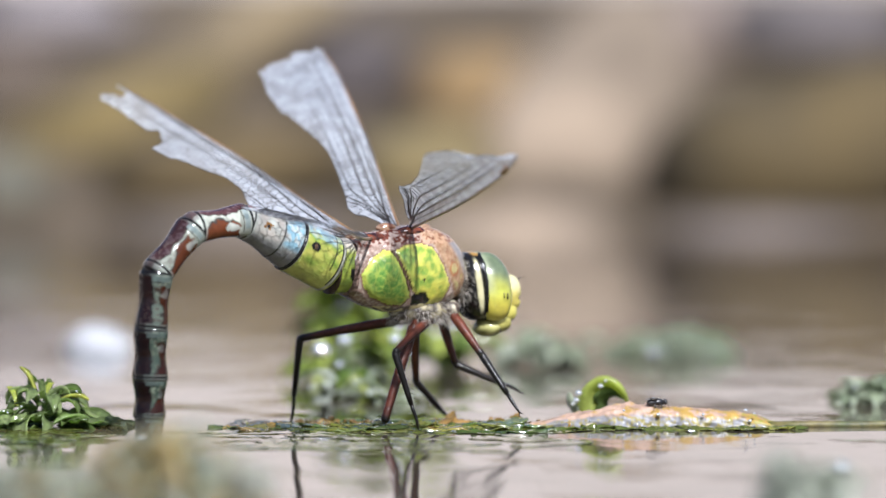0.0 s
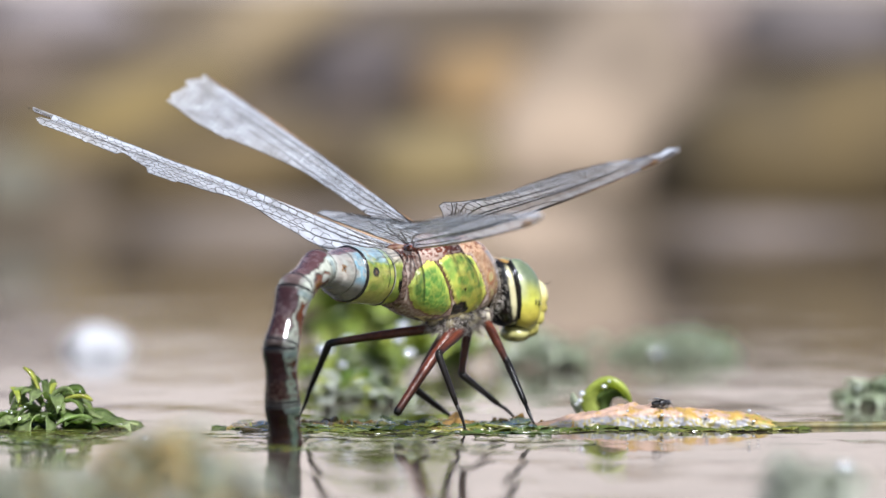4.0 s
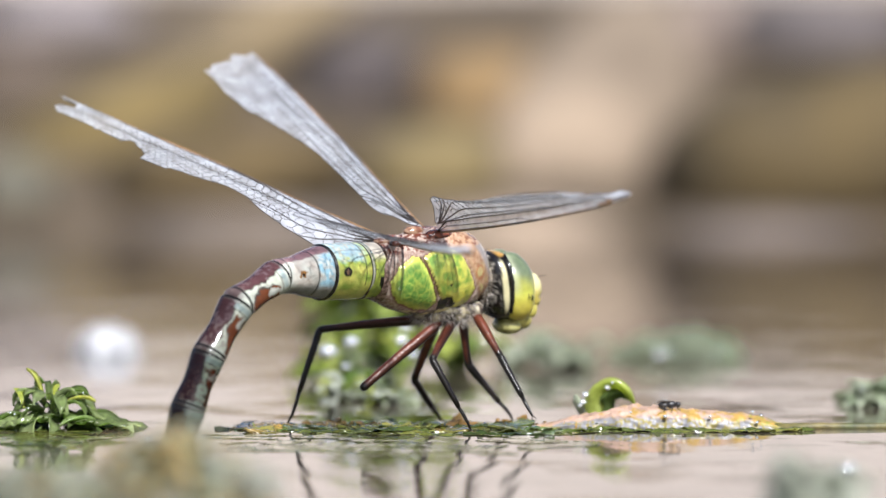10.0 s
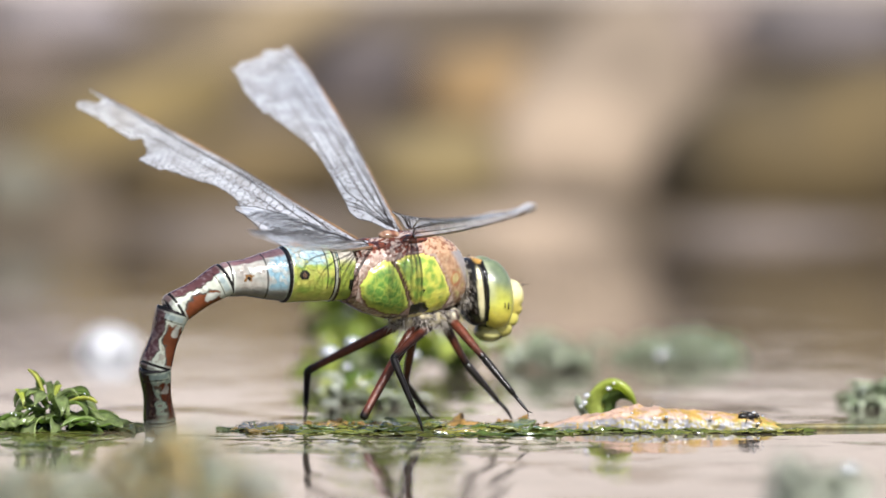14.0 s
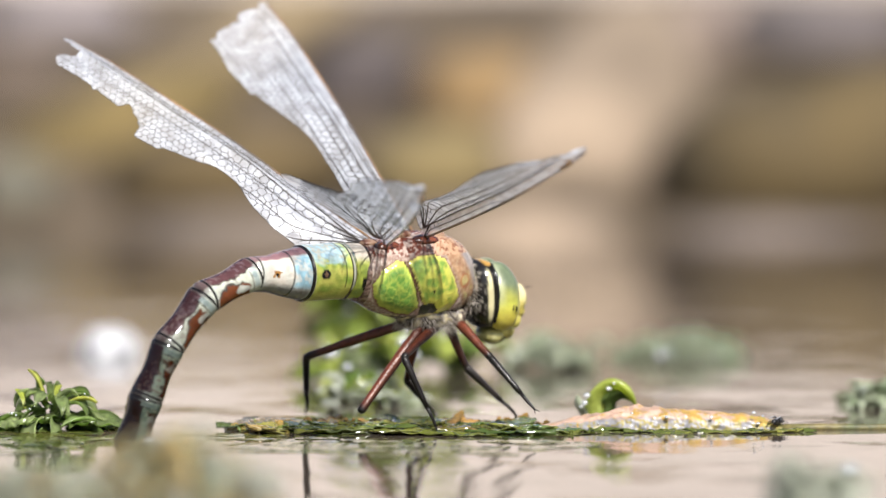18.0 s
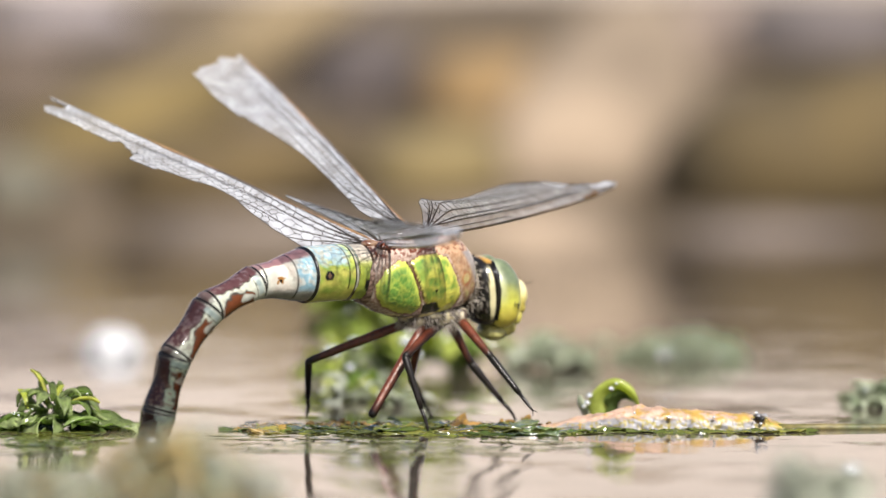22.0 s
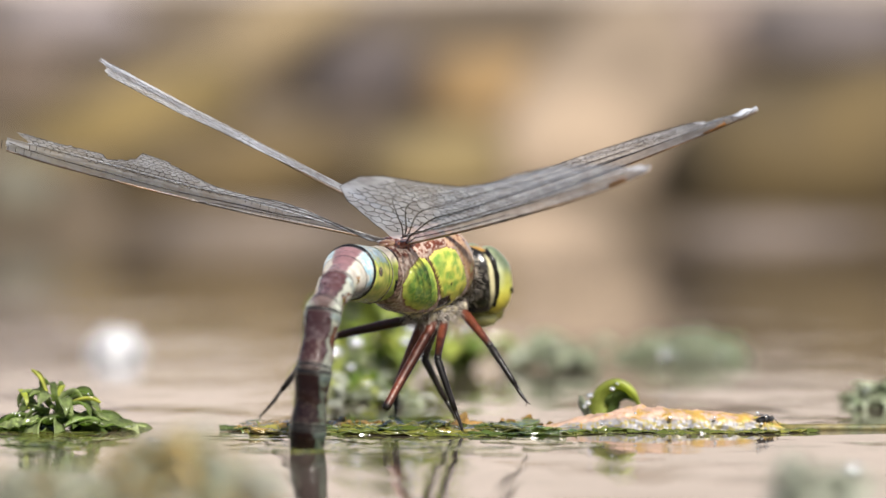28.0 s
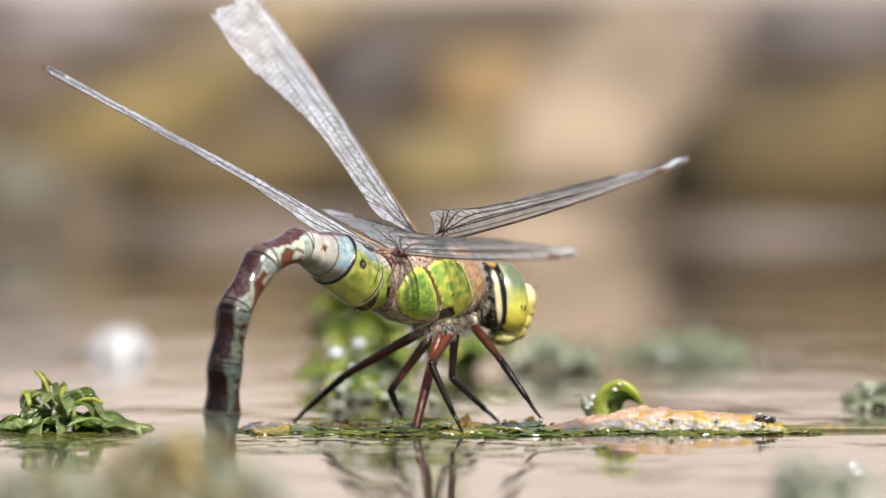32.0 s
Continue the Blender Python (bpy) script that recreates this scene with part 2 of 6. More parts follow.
# Never in view: a pale reflector added to warm and brighten the water.
def build_unseen_slope():
    xs = [-30000, -6000, -2000, -700, -200, 200, 700, 2000, 6000, 30000]
    ys = [950, 1200, 1600, 2200, 3200, 5000, 9000]
    verts = [(x, y, 30 + (y - 950) * 0.24 + 0.02 * (y - 950) * grain(x, y, 1, 0.002)) for y in ys for x in xs]
    n = len(xs)
    faces = [(j * n + i, j * n + i + 1, (j + 1) * n + i + 1, (j + 1) * n + i) for j in range(len(ys) - 1) for i in range(n - 1)]
    ob = part("backdrop", mesh("backdrop", verts, faces), M_UNSEEN_SLOPE, None)
    tagged(ob, "pale slope out of view, added to brighten the pond's reflection", "sand slope", kind="structure")


def stone_mat(c):
    return material("stone", 0.85, tuple(v * 0.17 for v in c), 0.3, 45.0, 0.6, 200.0, second=tuple(v * 0.43 for v in c))


def build_stones():
    # place on the shore (x, y, z), half sizes, lean, colour, what it looks like
    rows = [
        (80, 584, 16.0, (36, 18, 18), -17, (0.15, 0.098, 0.028), "dark wet brown"),
        (91, 794, 38.8, (28, 15, 10), 0, (0.20, 0.165, 0.16), "mauve grey"),
        (62, 795, 39.4, (18, 10, 11), -20, (0.38, 0.29, 0.24), "pinkish beige"),
        (32, 625, 22.4, (18, 8, 28), 34, (0.64, 0.485, 0.345), "pale beige"),
        (8, 706, 26.7, (15, 8, 10), 5, (0.46, 0.29, 0.12), "ochre"),
        (-4, 601, 12.5, (16, 9, 9), 0, (0.34, 0.25, 0.10), "olive tan"),
        (-22, 721, 29.0, (15, 8, 10), -30, (0.14, 0.11, 0.105), "dark purplish grey"),
        (-48, 777, 35.0, (27, 15, 8), -28, (0.42, 0.31, 0.17), "sandy beige"),
        (-98, 822, 41.0, (21, 12, 8), 0, (0.42, 0.36, 0.36), "pale grey"),
        (-103, 741, 28.4, (12, 8, 6), 0, (0.22, 0.16, 0.12), "reddish brown"),
        (-77, 661, 17.7, (30, 15, 11), -22, (0.26, 0.18, 0.055), "olive brown"),
        (-48, 589, 11.7, (27, 15, 10), -4, (0.155, 0.10, 0.03), "dark brown"),
        (-94, 582, 8.9, (9, 8, 7), 0, (0.23, 0.21, 0.155), "greenish grey"),
        (-43, 560, 0.2, (22, 12, 5), 0, (0.26, 0.20, 0.155), "mauve brown"),
        (13, 560, -1.0, (24, 12, 6), 0, (0.55, 0.41, 0.29), "tan"),
        (67, 560, -2.2, (25, 14, 5), 0, (0.30, 0.235, 0.20), "dull mauve brown"),
    ]
    for i, (x, y, z, r, lean, c, words) in enumerate(rows):
        seed = i * 7.3

        def warp(px, py, pz):
            k = 1 + 0.16 * grain(px + seed, py, pz, 0.05) + 0.06 * grain(px, py + seed, pz, 0.16)
            return px * k, py * k, pz * k
        v, f = blob((0, 0, 0), r, 20, 28, 2.6, warp)
        ob = part("stone", mesh("stone", v, f), stone_mat(c), None)
        ob.matrix_world = pose(x * MM, y * MM, z * MM, 0, lean, 0)
        tagged(ob, words + " rounded stone lying on the shore", "stone", group="stones on the shore")


build_water()
build_bank()
build_unseen_slope()
build_stones()


# ---- dragonfly ----
GREEN = (0.17, 0.235, 0.042)
YELLOW = (0.40, 0.35, 0.075)
TAN = (0.36, 0.20, 0.095)
BLACK = (0.006, 0.005, 0.0045)
MAROON = (0.085, 0.022, 0.016)
PALE = (0.42, 0.42, 0.37)
BLUE = (0.26, 0.42, 0.50)
CREAM = (0.44, 0.41, 0.27)


# outlines of the two green side plates of the thorax (along the body, up), in millimetres
REAR_PLATE = [(-8.6, -1.1), (-7.3, 0.9), (-5.0, 2.1), (-3.9, 1.8), (-3.0, 0.2), (-2.2, -1.8), (-1.2, -4.5), (-2.2, -5.6), (-4.2, -5.4), (-7.0, -4.2), (-8.2, -2.7)]
FRONT_PLATE = [(-3.5, 1.8), (-1.5, 2.6), (0.8, 2.7), (2.6, 2.0), (3.9, -0.4), (5.1, -3.2), (4.4, -5.2), (2.6, -6.0), (1.4, -5.6), (1.0, -4.2), (-0.3, -4.2), (-1.2, -3.2), (-2.0, -1.4)]


def depth_in(plate, x, z):
    """Distance from the outline of a plate, positive inside."""
    best, odd = 1e9, False
    for (x0, z0), (x1, z1) in zip(plate, plate[1:] + plate[:1]):
        dx, dz = x1 - x0, z1 - z0
        k = min(1.0, max(0.0, ((x - x0) * dx + (z - z0) * dz) / (dx * dx + dz * dz)))
        best = min(best, math.hypot(x - x0 - k * dx, z - z0 - k * dz))
        if (z0 > z) != (z1 > z) and x < x0 + (z - z0) * dx / dz:
            odd = not odd
    return best if odd else -best


def thorax_paint(x, y, z):
    g = grain(x, y, z, 0.9)
    g2 = grain(x + 9, y, z, 2.3)
    g3 = grain(x, y + 5, z, 5.0)
    d, _ = noise.voronoi(Vector((x * 0.8, y * 0.8, z * 0.8)))
    web = 1 - step(0.0, 0.2, d[1] - d[0])
    k = mix((0.17, 0.11, 0.085), (0.29, 0.235, 0.195), step(-0.4, 0.5, g2 + 0.5 * g3))
    # tan shoulder plate before the green ones
    front = x - 3.9 + 0.5 * (z + 0.4)
    k = mix(k, mix((0.17, 0.09, 0.048), (0.24, 0.155, 0.09), step(-0.6, 0.6, g2)), step(0.0, 0.6, front) * step(4.0, 3.0, front))
    k = mix(k, (0.16, 0.14, 0.13), step(2.6, 3.6, front))
    k = mix(k, (0.34, 0.33, 0.12), 0.6 * step(-0.1, 0.4, g) * step(0.4, 1.2, front) * step(1.0, -2.0, z))
    # dark, reddish and pale patches below the wings
    if z > 2.0 and x < 3.4:
        top = mix((0.27, 0.205, 0.17), (0.08, 0.022, 0.012), step(-0.2, 0.15, g2 + 0.6 * g))
        k = mix(k, top, step(2.2, 3.0, z + 0.5 * g))
    if z > 2.6 and x >= 0.5:
        k = mix(k, mix((0.28, 0.175, 0.105), (0.12, 0.042, 0.02), step(0.0, 0.3, g2)), 0.8 * step(0.5, 1.5, x))
    rear = depth_in(REAR_PLATE, x + 0.1 * g2, z + 0.1 * g2)
    fore = depth_in(FRONT_PLATE, x + 0.1 * g2, z + 0.1 * g2)
    if rear > 0:
        deep = mix((0.06, 0.13, 0.022), (0.105, 0.175, 0.030), step(-0.3, 0.4, g2 + 0.4 * g3))
        k = mix((0.27, 0.31, 0.05), deep, step(0.0, 1.1, rear + 0.5 * g))
        k = mix(k, (0.34, 0.33, 0.05), 0.3 * web)
        k = mix(k, (0.38, 0.36, 0.06), 0.5 * step(0.5, 2.0, z))
    elif fore > 0:
        k = mix((0.115, 0.185, 0.030), (0.29, 0.29, 0.052), step(-0.25, 0.35, g + 0.3 * g2))
        k = mix(k, (0.42, 0.37, 0.045), 0.6 * step(-2.2, -4.6, z) * step(4.5, 0.0, abs(x - 1.8)) + 0.25 * web)
        k = mix(k, (0.09, 0.175, 0.03), 0.7 * step(-0.5, -1.6, x) * step(-3.0, 0.5, z))
        k = mix(k, (0.40, 0.37, 0.08), step(0.5, 0.0, fore))
    edge = max(rear, fore)
    if edge < 0:
        k = mix(k, (0.10, 0.045, 0.022), 0.85 * step(-0.34, -0.05, edge))
    if min(abs(rear), abs(fore)) < 0.14 and rear > -0.6 and fore > -0.6:
        k = (0.05, 0.03, 0.012)
    # loops in the tan front plate
    if x > 4.4 and abs(math.hypot(x - 5.7, (z + 0.9) * 0.8) - 0.7) < 0.14:
        k = mix(k, (0.20, 0.07, 0.03), 0.7)
    # dark notch between the plates, the scar at their seam, and the breathing hole
    if ((x - 0.3) / 1.5) ** 2 + ((z + 5.0) / 1.0) ** 2 < 1 + 0.8 * g:
        k = BLACK
    if ((x + 2.9 + 0.4 * z) / 0.3) ** 2 + ((z + 0.2) / 0.8) ** 2 < 1:
        k = (0.05, 0.02, 0.01)
    if (x - 0.6) ** 2 + (z + 2.2) ** 2 < 0.05:
        k = BLACK
    if z < -5.7 + 0.5 * g and edge < 0.15:
        k = mix((0.10, 0.08, 0.06), (0.48, 0.41, 0.2), step(0.0, 0.25, g))
    if x < -8.9:
        k = mix(k, (0.05, 0.02, 0.012), 0.85 * step(-0.3, 0.1, g2))
    return tuple(v * 1.25 for v in k)


def build_thorax(parent):
    prof = [(-9.6, -0.2, 3.8, 3.8), (-8.4, -0.4, 4.2, 4.1), (-6.8, -0.7, 4.8, 4.5), (-4.0, -0.9, 5.5, 4.7), (-1.5, -0.9, 5.9, 4.7), (1.0, -0.9, 6.1, 4.6),
            (3.0, -0.8, 5.7, 4.4), (5.0, -0.8, 5.2, 4.1), (6.6, -1.0, 4.6, 3.6), (7.8, -1.3, 3.7, 2.9), (8.5, -1.5, 2.6, 2.1), (8.9, -1.6, 1.2, 1.0)]
    rings = []
    N = 150
    for i in range(141):
        x = -9.6 + 18.5 * i / 140
        zc, hh, hw = (lerp([(p[0], p[c]) for p in prof], x) for c in (1, 2, 3))
        ring = []
        for j in range(N):
            a = TAU * j / N
            s, c = math.sin(a), math.cos(a)
            top = 0.85 if s > 0 else 1.0
            y = hw * math.copysign(abs(c) ** 0.85, c) * (1 - 0.25 * max(0, s) ** 2)
            z = zc + hh * math.copysign(abs(s) ** top, s)
            # furrows round the side plates, which bulge
            e = max(depth_in(REAR_PLATE, x, z), depth_in(FRONT_PLATE, x, z))
            d = 1 - 0.06 * step(-0.9, -0.1, e) * step(0.35, 0.0, e) + 0.03 * step(0.0, 1.6, e) + 0.012 * grain(x, y, z, 0.9)
            ring.append((x, y * d, z))
        rings.append(ring)
    v, f = loft(rings)
    part("thorax", mesh("thorax", v, [q[::-1] for q in f], thorax_paint), M_PAINT, parent, "green thorax with brown seams")
    # hairy underside
    v, f = blob((2.2, 0, -6.6), (4.6, 2.9, 2.1), 16, 24)
    under = part("underside", mesh("underside", v, f, lambda x, y, z: mix((0.05, 0.04, 0.035), (0.36, 0.31, 0.19), step(0.0, 0.3, grain(x, y, z, 0.8)))), M_PAINT, parent, "dark hairy underside of the thorax")
    rnd = random.Random(5)
    hairs = []
    for i in range(760):
        a, b = rnd.uniform(0, TAU), rnd.uniform(-0.6, 0.9)
        d = Vector((math.cos(a) * 0.9, math.sin(a), -b)).normalized()
        base = Vector((2.2 + d.x * 4.5, d.y * 2.85, -6.6 + d.z * 2.0))
        tip = base + (d + Vector((rnd.uniform(-.4, .4), rnd.uniform(-.4, .4), -0.5))) * rnd.uniform(0.6, 1.3)
        hairs.append(tube([base, (base + tip) / 2 + Vector((0, 0, 0.05)), tip], [0.035, 0.025, 0.006], 3))
    for i in range(260):
        a = rnd.uniform(0, TAU)
        base = Vector((7.3 + rnd.uniform(-.6, .6), 2.2 * math.cos(a), -1.6 + 2.6 * math.sin(a)))
        d = Vector((rnd.uniform(-.3, 1), math.cos(a), math.sin(a))).normalized()
        tip = base + d * rnd.uniform(0.6, 1.2)
        hairs.append(tube([base, (base + tip) / 2, tip], [0.03, 0.022, 0.006], 3))
    v, f = merge(*hairs)
    tagged(part("hair", mesh("hair", v, f), M_FUR, under, "short pale hairs"), kind="stuff")
    # wing hinge plates on the back
    for x, y in ((0.3, 1.5), (0.3, -1.5), (-5.4, 1.4), (-5.4, -1.4)):
        v, f = blob((x, y, 4.3 if x > 0 else 3.6), (2.2, 1.2, 0.8), 14, 20)
        part("wing_hinge", mesh("wing_hinge", v, f, lambda a, b, c: mix((0.03, 0.010, 0.008), (0.15, 0.04, 0.018), step(-0.2, 0.4, grain(a, b, c, 1.6)))), M_PAINT, parent, "reddish brown wing hinge")
    for x, z, r in ((-2.6, 4.9, 1.2), (-7.6, 3.9, 1.0), (2.6, 4.6, 1.3)):
        v, f = blob((x, 0, z), (r * 1.3, 1.1, r * 0.6), 12, 16)
        part("back_plate", mesh("back_plate", v, f, lambda a, b, c: mix((0.26, 0.16, 0.10), (0.12, 0.045, 0.025), step(-0.1, 0.3, grain(a, b, c, 1.5)))), M_PAINT, parent, "pale brown plate of the back")


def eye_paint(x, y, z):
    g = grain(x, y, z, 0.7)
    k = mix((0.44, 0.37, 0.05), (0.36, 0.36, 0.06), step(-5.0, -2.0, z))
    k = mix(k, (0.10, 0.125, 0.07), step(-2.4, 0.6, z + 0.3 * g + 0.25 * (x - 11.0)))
    # pale reflection on the upper rear of the eye, put into the colour
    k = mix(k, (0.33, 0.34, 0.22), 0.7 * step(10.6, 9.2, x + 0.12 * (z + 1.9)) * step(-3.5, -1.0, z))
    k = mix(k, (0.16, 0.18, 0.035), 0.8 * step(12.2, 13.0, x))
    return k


def build_head(parent):
    v, f = blob((8.75, 0, -1.7), (2.5, 4.05, 4.75), 40, 64, 2.5, lambda x, y, z: (x - 0.10 * (z + 1.7), y, z))

    def back_paint(x, y, z):
        u = x + 0.10 * (z + 1.7)
        side = step(1.9, 2.6, abs(y)) * step(-5.6, -4.6, z) * step(2.6, 1.8, z)
        k = mix(BLACK, (0.20, 0.18, 0.15), step(0.15, 0.4, grain(x, y, z, 1.5)) * step(7.6, 7.2, u))
        k = mix(k, (0.42, 0.38, 0.22), side * step(7.55, 7.7, u - 0.035 * (z + 1.6) ** 2) * step(8.5, 8.38, u))
        return mix(k, (0.36, 0.20, 0.04), step(2.55, 2.75, z) * step(8.0, 8.6, u))
    head = part("head", mesh("head", v, f, back_paint), M_PAINT, parent, "black back of the head with cream stripes")
    head.location = (1.9 * MM, 0, -2.0 * MM)
    for s in (1, -1):
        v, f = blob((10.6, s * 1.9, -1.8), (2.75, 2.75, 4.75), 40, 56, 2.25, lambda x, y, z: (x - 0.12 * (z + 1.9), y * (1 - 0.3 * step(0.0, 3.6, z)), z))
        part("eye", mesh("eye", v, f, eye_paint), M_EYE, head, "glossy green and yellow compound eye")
        # dark false pupil spots
        for dx, dz in ((0.15, -1.3), (0.7, -1.5)):
            v, f = blob((11.2 + dx, s * 4.45, -1.6 + dz), (0.11, 0.3, 0.5), 8, 10)
            part("eye_spot", mesh("eye_spot", v, f, lambda *p: (0.03, 0.025, 0.01)), M_EYE, head, "dark spot in the eye")
        v, f = tube([(8.7, s * 2.3, 2.9), (8.8, s * 3.6, 1.4), (8.85, s * 4.2, -0.8), (9.0, s * 4.1, -3.2), (9.3, s * 3.4, -5.2)], [0.16, 0.3, 0.34, 0.3, 0.16], 10)
        part("eye_rim", mesh("eye_rim", v, f, lambda *p: BLACK), M_PAINT, head, "black rim behind the eye")
        v, f = tube([(14.6, s * 0.9, -1.2), (15.4, s * 1.3, -0.8), (16.2, s * 1.5, -0.7)], [0.10, 0.05, 0.02], 5)
        part("antenna", mesh("antenna", v, f, lambda *p: BLACK), M_PAINT, head, "thin black antenna")

    def brow(x, y, z):
        k = mix((0.40, 0.33, 0.07), (0.50, 0.45, 0.24), step(-3.6, -1.2, z + 0.4 * grain(x, y, z, 1.0)))
        return mix(k, (0.20, 0.16, 0.03), 0.7 * step(0.22, 0.08, abs(z + 3.5 + 0.2 * grain(x, y, z, 1.2))))
    v, f = blob((13.5, 0, -2.9), (2.1, 2.6, 2.7), 30, 40, 2.6, lambda x, y, z: (x - 0.35 * math.exp(-((z + 3.5) / 0.35) ** 2) * (x > 14), y, z))
    part("forehead", mesh("forehead", v, f, brow), M_PAINT, head, "pale yellow bulging forehead")
    v, f = blob((13.2, 0, -5.2), (1.75, 2.45, 1.7), 22, 32, 2.4)
    part("upper_face", mesh("upper_face", v, f, lambda x, y, z: mix((0.42, 0.37, 0.08), BLACK, 0.9 * step(-6.1, -6.5, z))), M_PAINT, head, "yellow plate above the mouth")
    v, f = blob((12.3, 0, -6.7), (1.75, 2.4, 1.5), 24, 34, 2.4)
    part("face", mesh("face", v, f, lambda x, y, z: mix(mix((0.40, 0.36, 0.09), (0.28, 0.25, 0.06), step(-0.2, 0.3, grain(x, y, z, 0.9))), BLACK, 0.9 * max(step(-5.9, -5.6, z), step(13.5, 13.9, x)))), M_PAINT, head, "yellow upper lip with a black mouth line")
    v, f = blob((10.9, 0, -7.4), (2.1, 2.4, 1.35), 24, 34)
    part("jaw", mesh("jaw", v, f, lambda x, y, z: mix(mix((0.34, 0.32, 0.12), (0.18, 0.16, 0.05), step(0.0, 0.4, grain(x, y, z, 1.1))), BLACK, max(step(11.6, 12.0, x) * step(12.6, 12.2, x), step(-6.6, -6.3, z)))), M_PAINT, head, "yellow and black jaw")
    v, f = tube([(6.0, 0, -1.9), (7.8, 0, -2.3), (10.4, 0, -2.8)], [2.8, 2.2, 2.4], 18)
    part("neck", mesh("neck", v, f, lambda x, y, z: mix(BLACK, (0.30, 0.26, 0.18), step(0.15, 0.4, grain(x, y, z, 1.2)))), M_PAINT, parent, "dark hairy neck")
    v, f = blob((8.2, 0, -2.9), (1.2, 2.8, 3.2), 18, 26, 2.2)
    collar = part("collar", mesh("collar", v, f, lambda x, y, z: mix((0.05, 0.04, 0.03), (0.30, 0.25, 0.19), step(0.0, 0.4, grain(x, y, z, 0.9)))), M_PAINT, parent, "dark and pale hairy collar")
    rnd = random.Random(15)
    hairs = []
    for i in range(320):
        a, b = rnd.uniform(0, TAU), rnd.uniform(-0.7, 0.7)
        d = Vector((b, math.cos(a), math.sin(a))).normalized()
        base = Vector((8.2 + d.x * 1.1, d.y * 2.7, -2.9 + d.z * 3.1))
        tip = base + (d + Vector((rnd.uniform(-.5, .5), rnd.uniform(-.4, .4), rnd.uniform(-.6, .2)))) * rnd.uniform(0.5, 1.2)
        hairs.append(tube([base, (base + tip) / 2, tip], [0.03, 0.022, 0.006], 3))
    v, f = merge(*hairs)
    tagged(part("hair", mesh("hair", v, f), M_FUR, collar, "short pale hairs"), kind="stuff")
    return head


SEG = [7.2, 8.3, 8.3, 8.1, 7.6, 6.6, 5.0, 4.0, 4.5]
SEG_R = [(3.85, 3.85), (3.6, 2.4), (2.35, 2.3), (2.25, 2.15), (2.15, 2.15), (2.2, 2.3), (2.2, 2.1), (2.0, 1.7), (1.5, 0.8)]


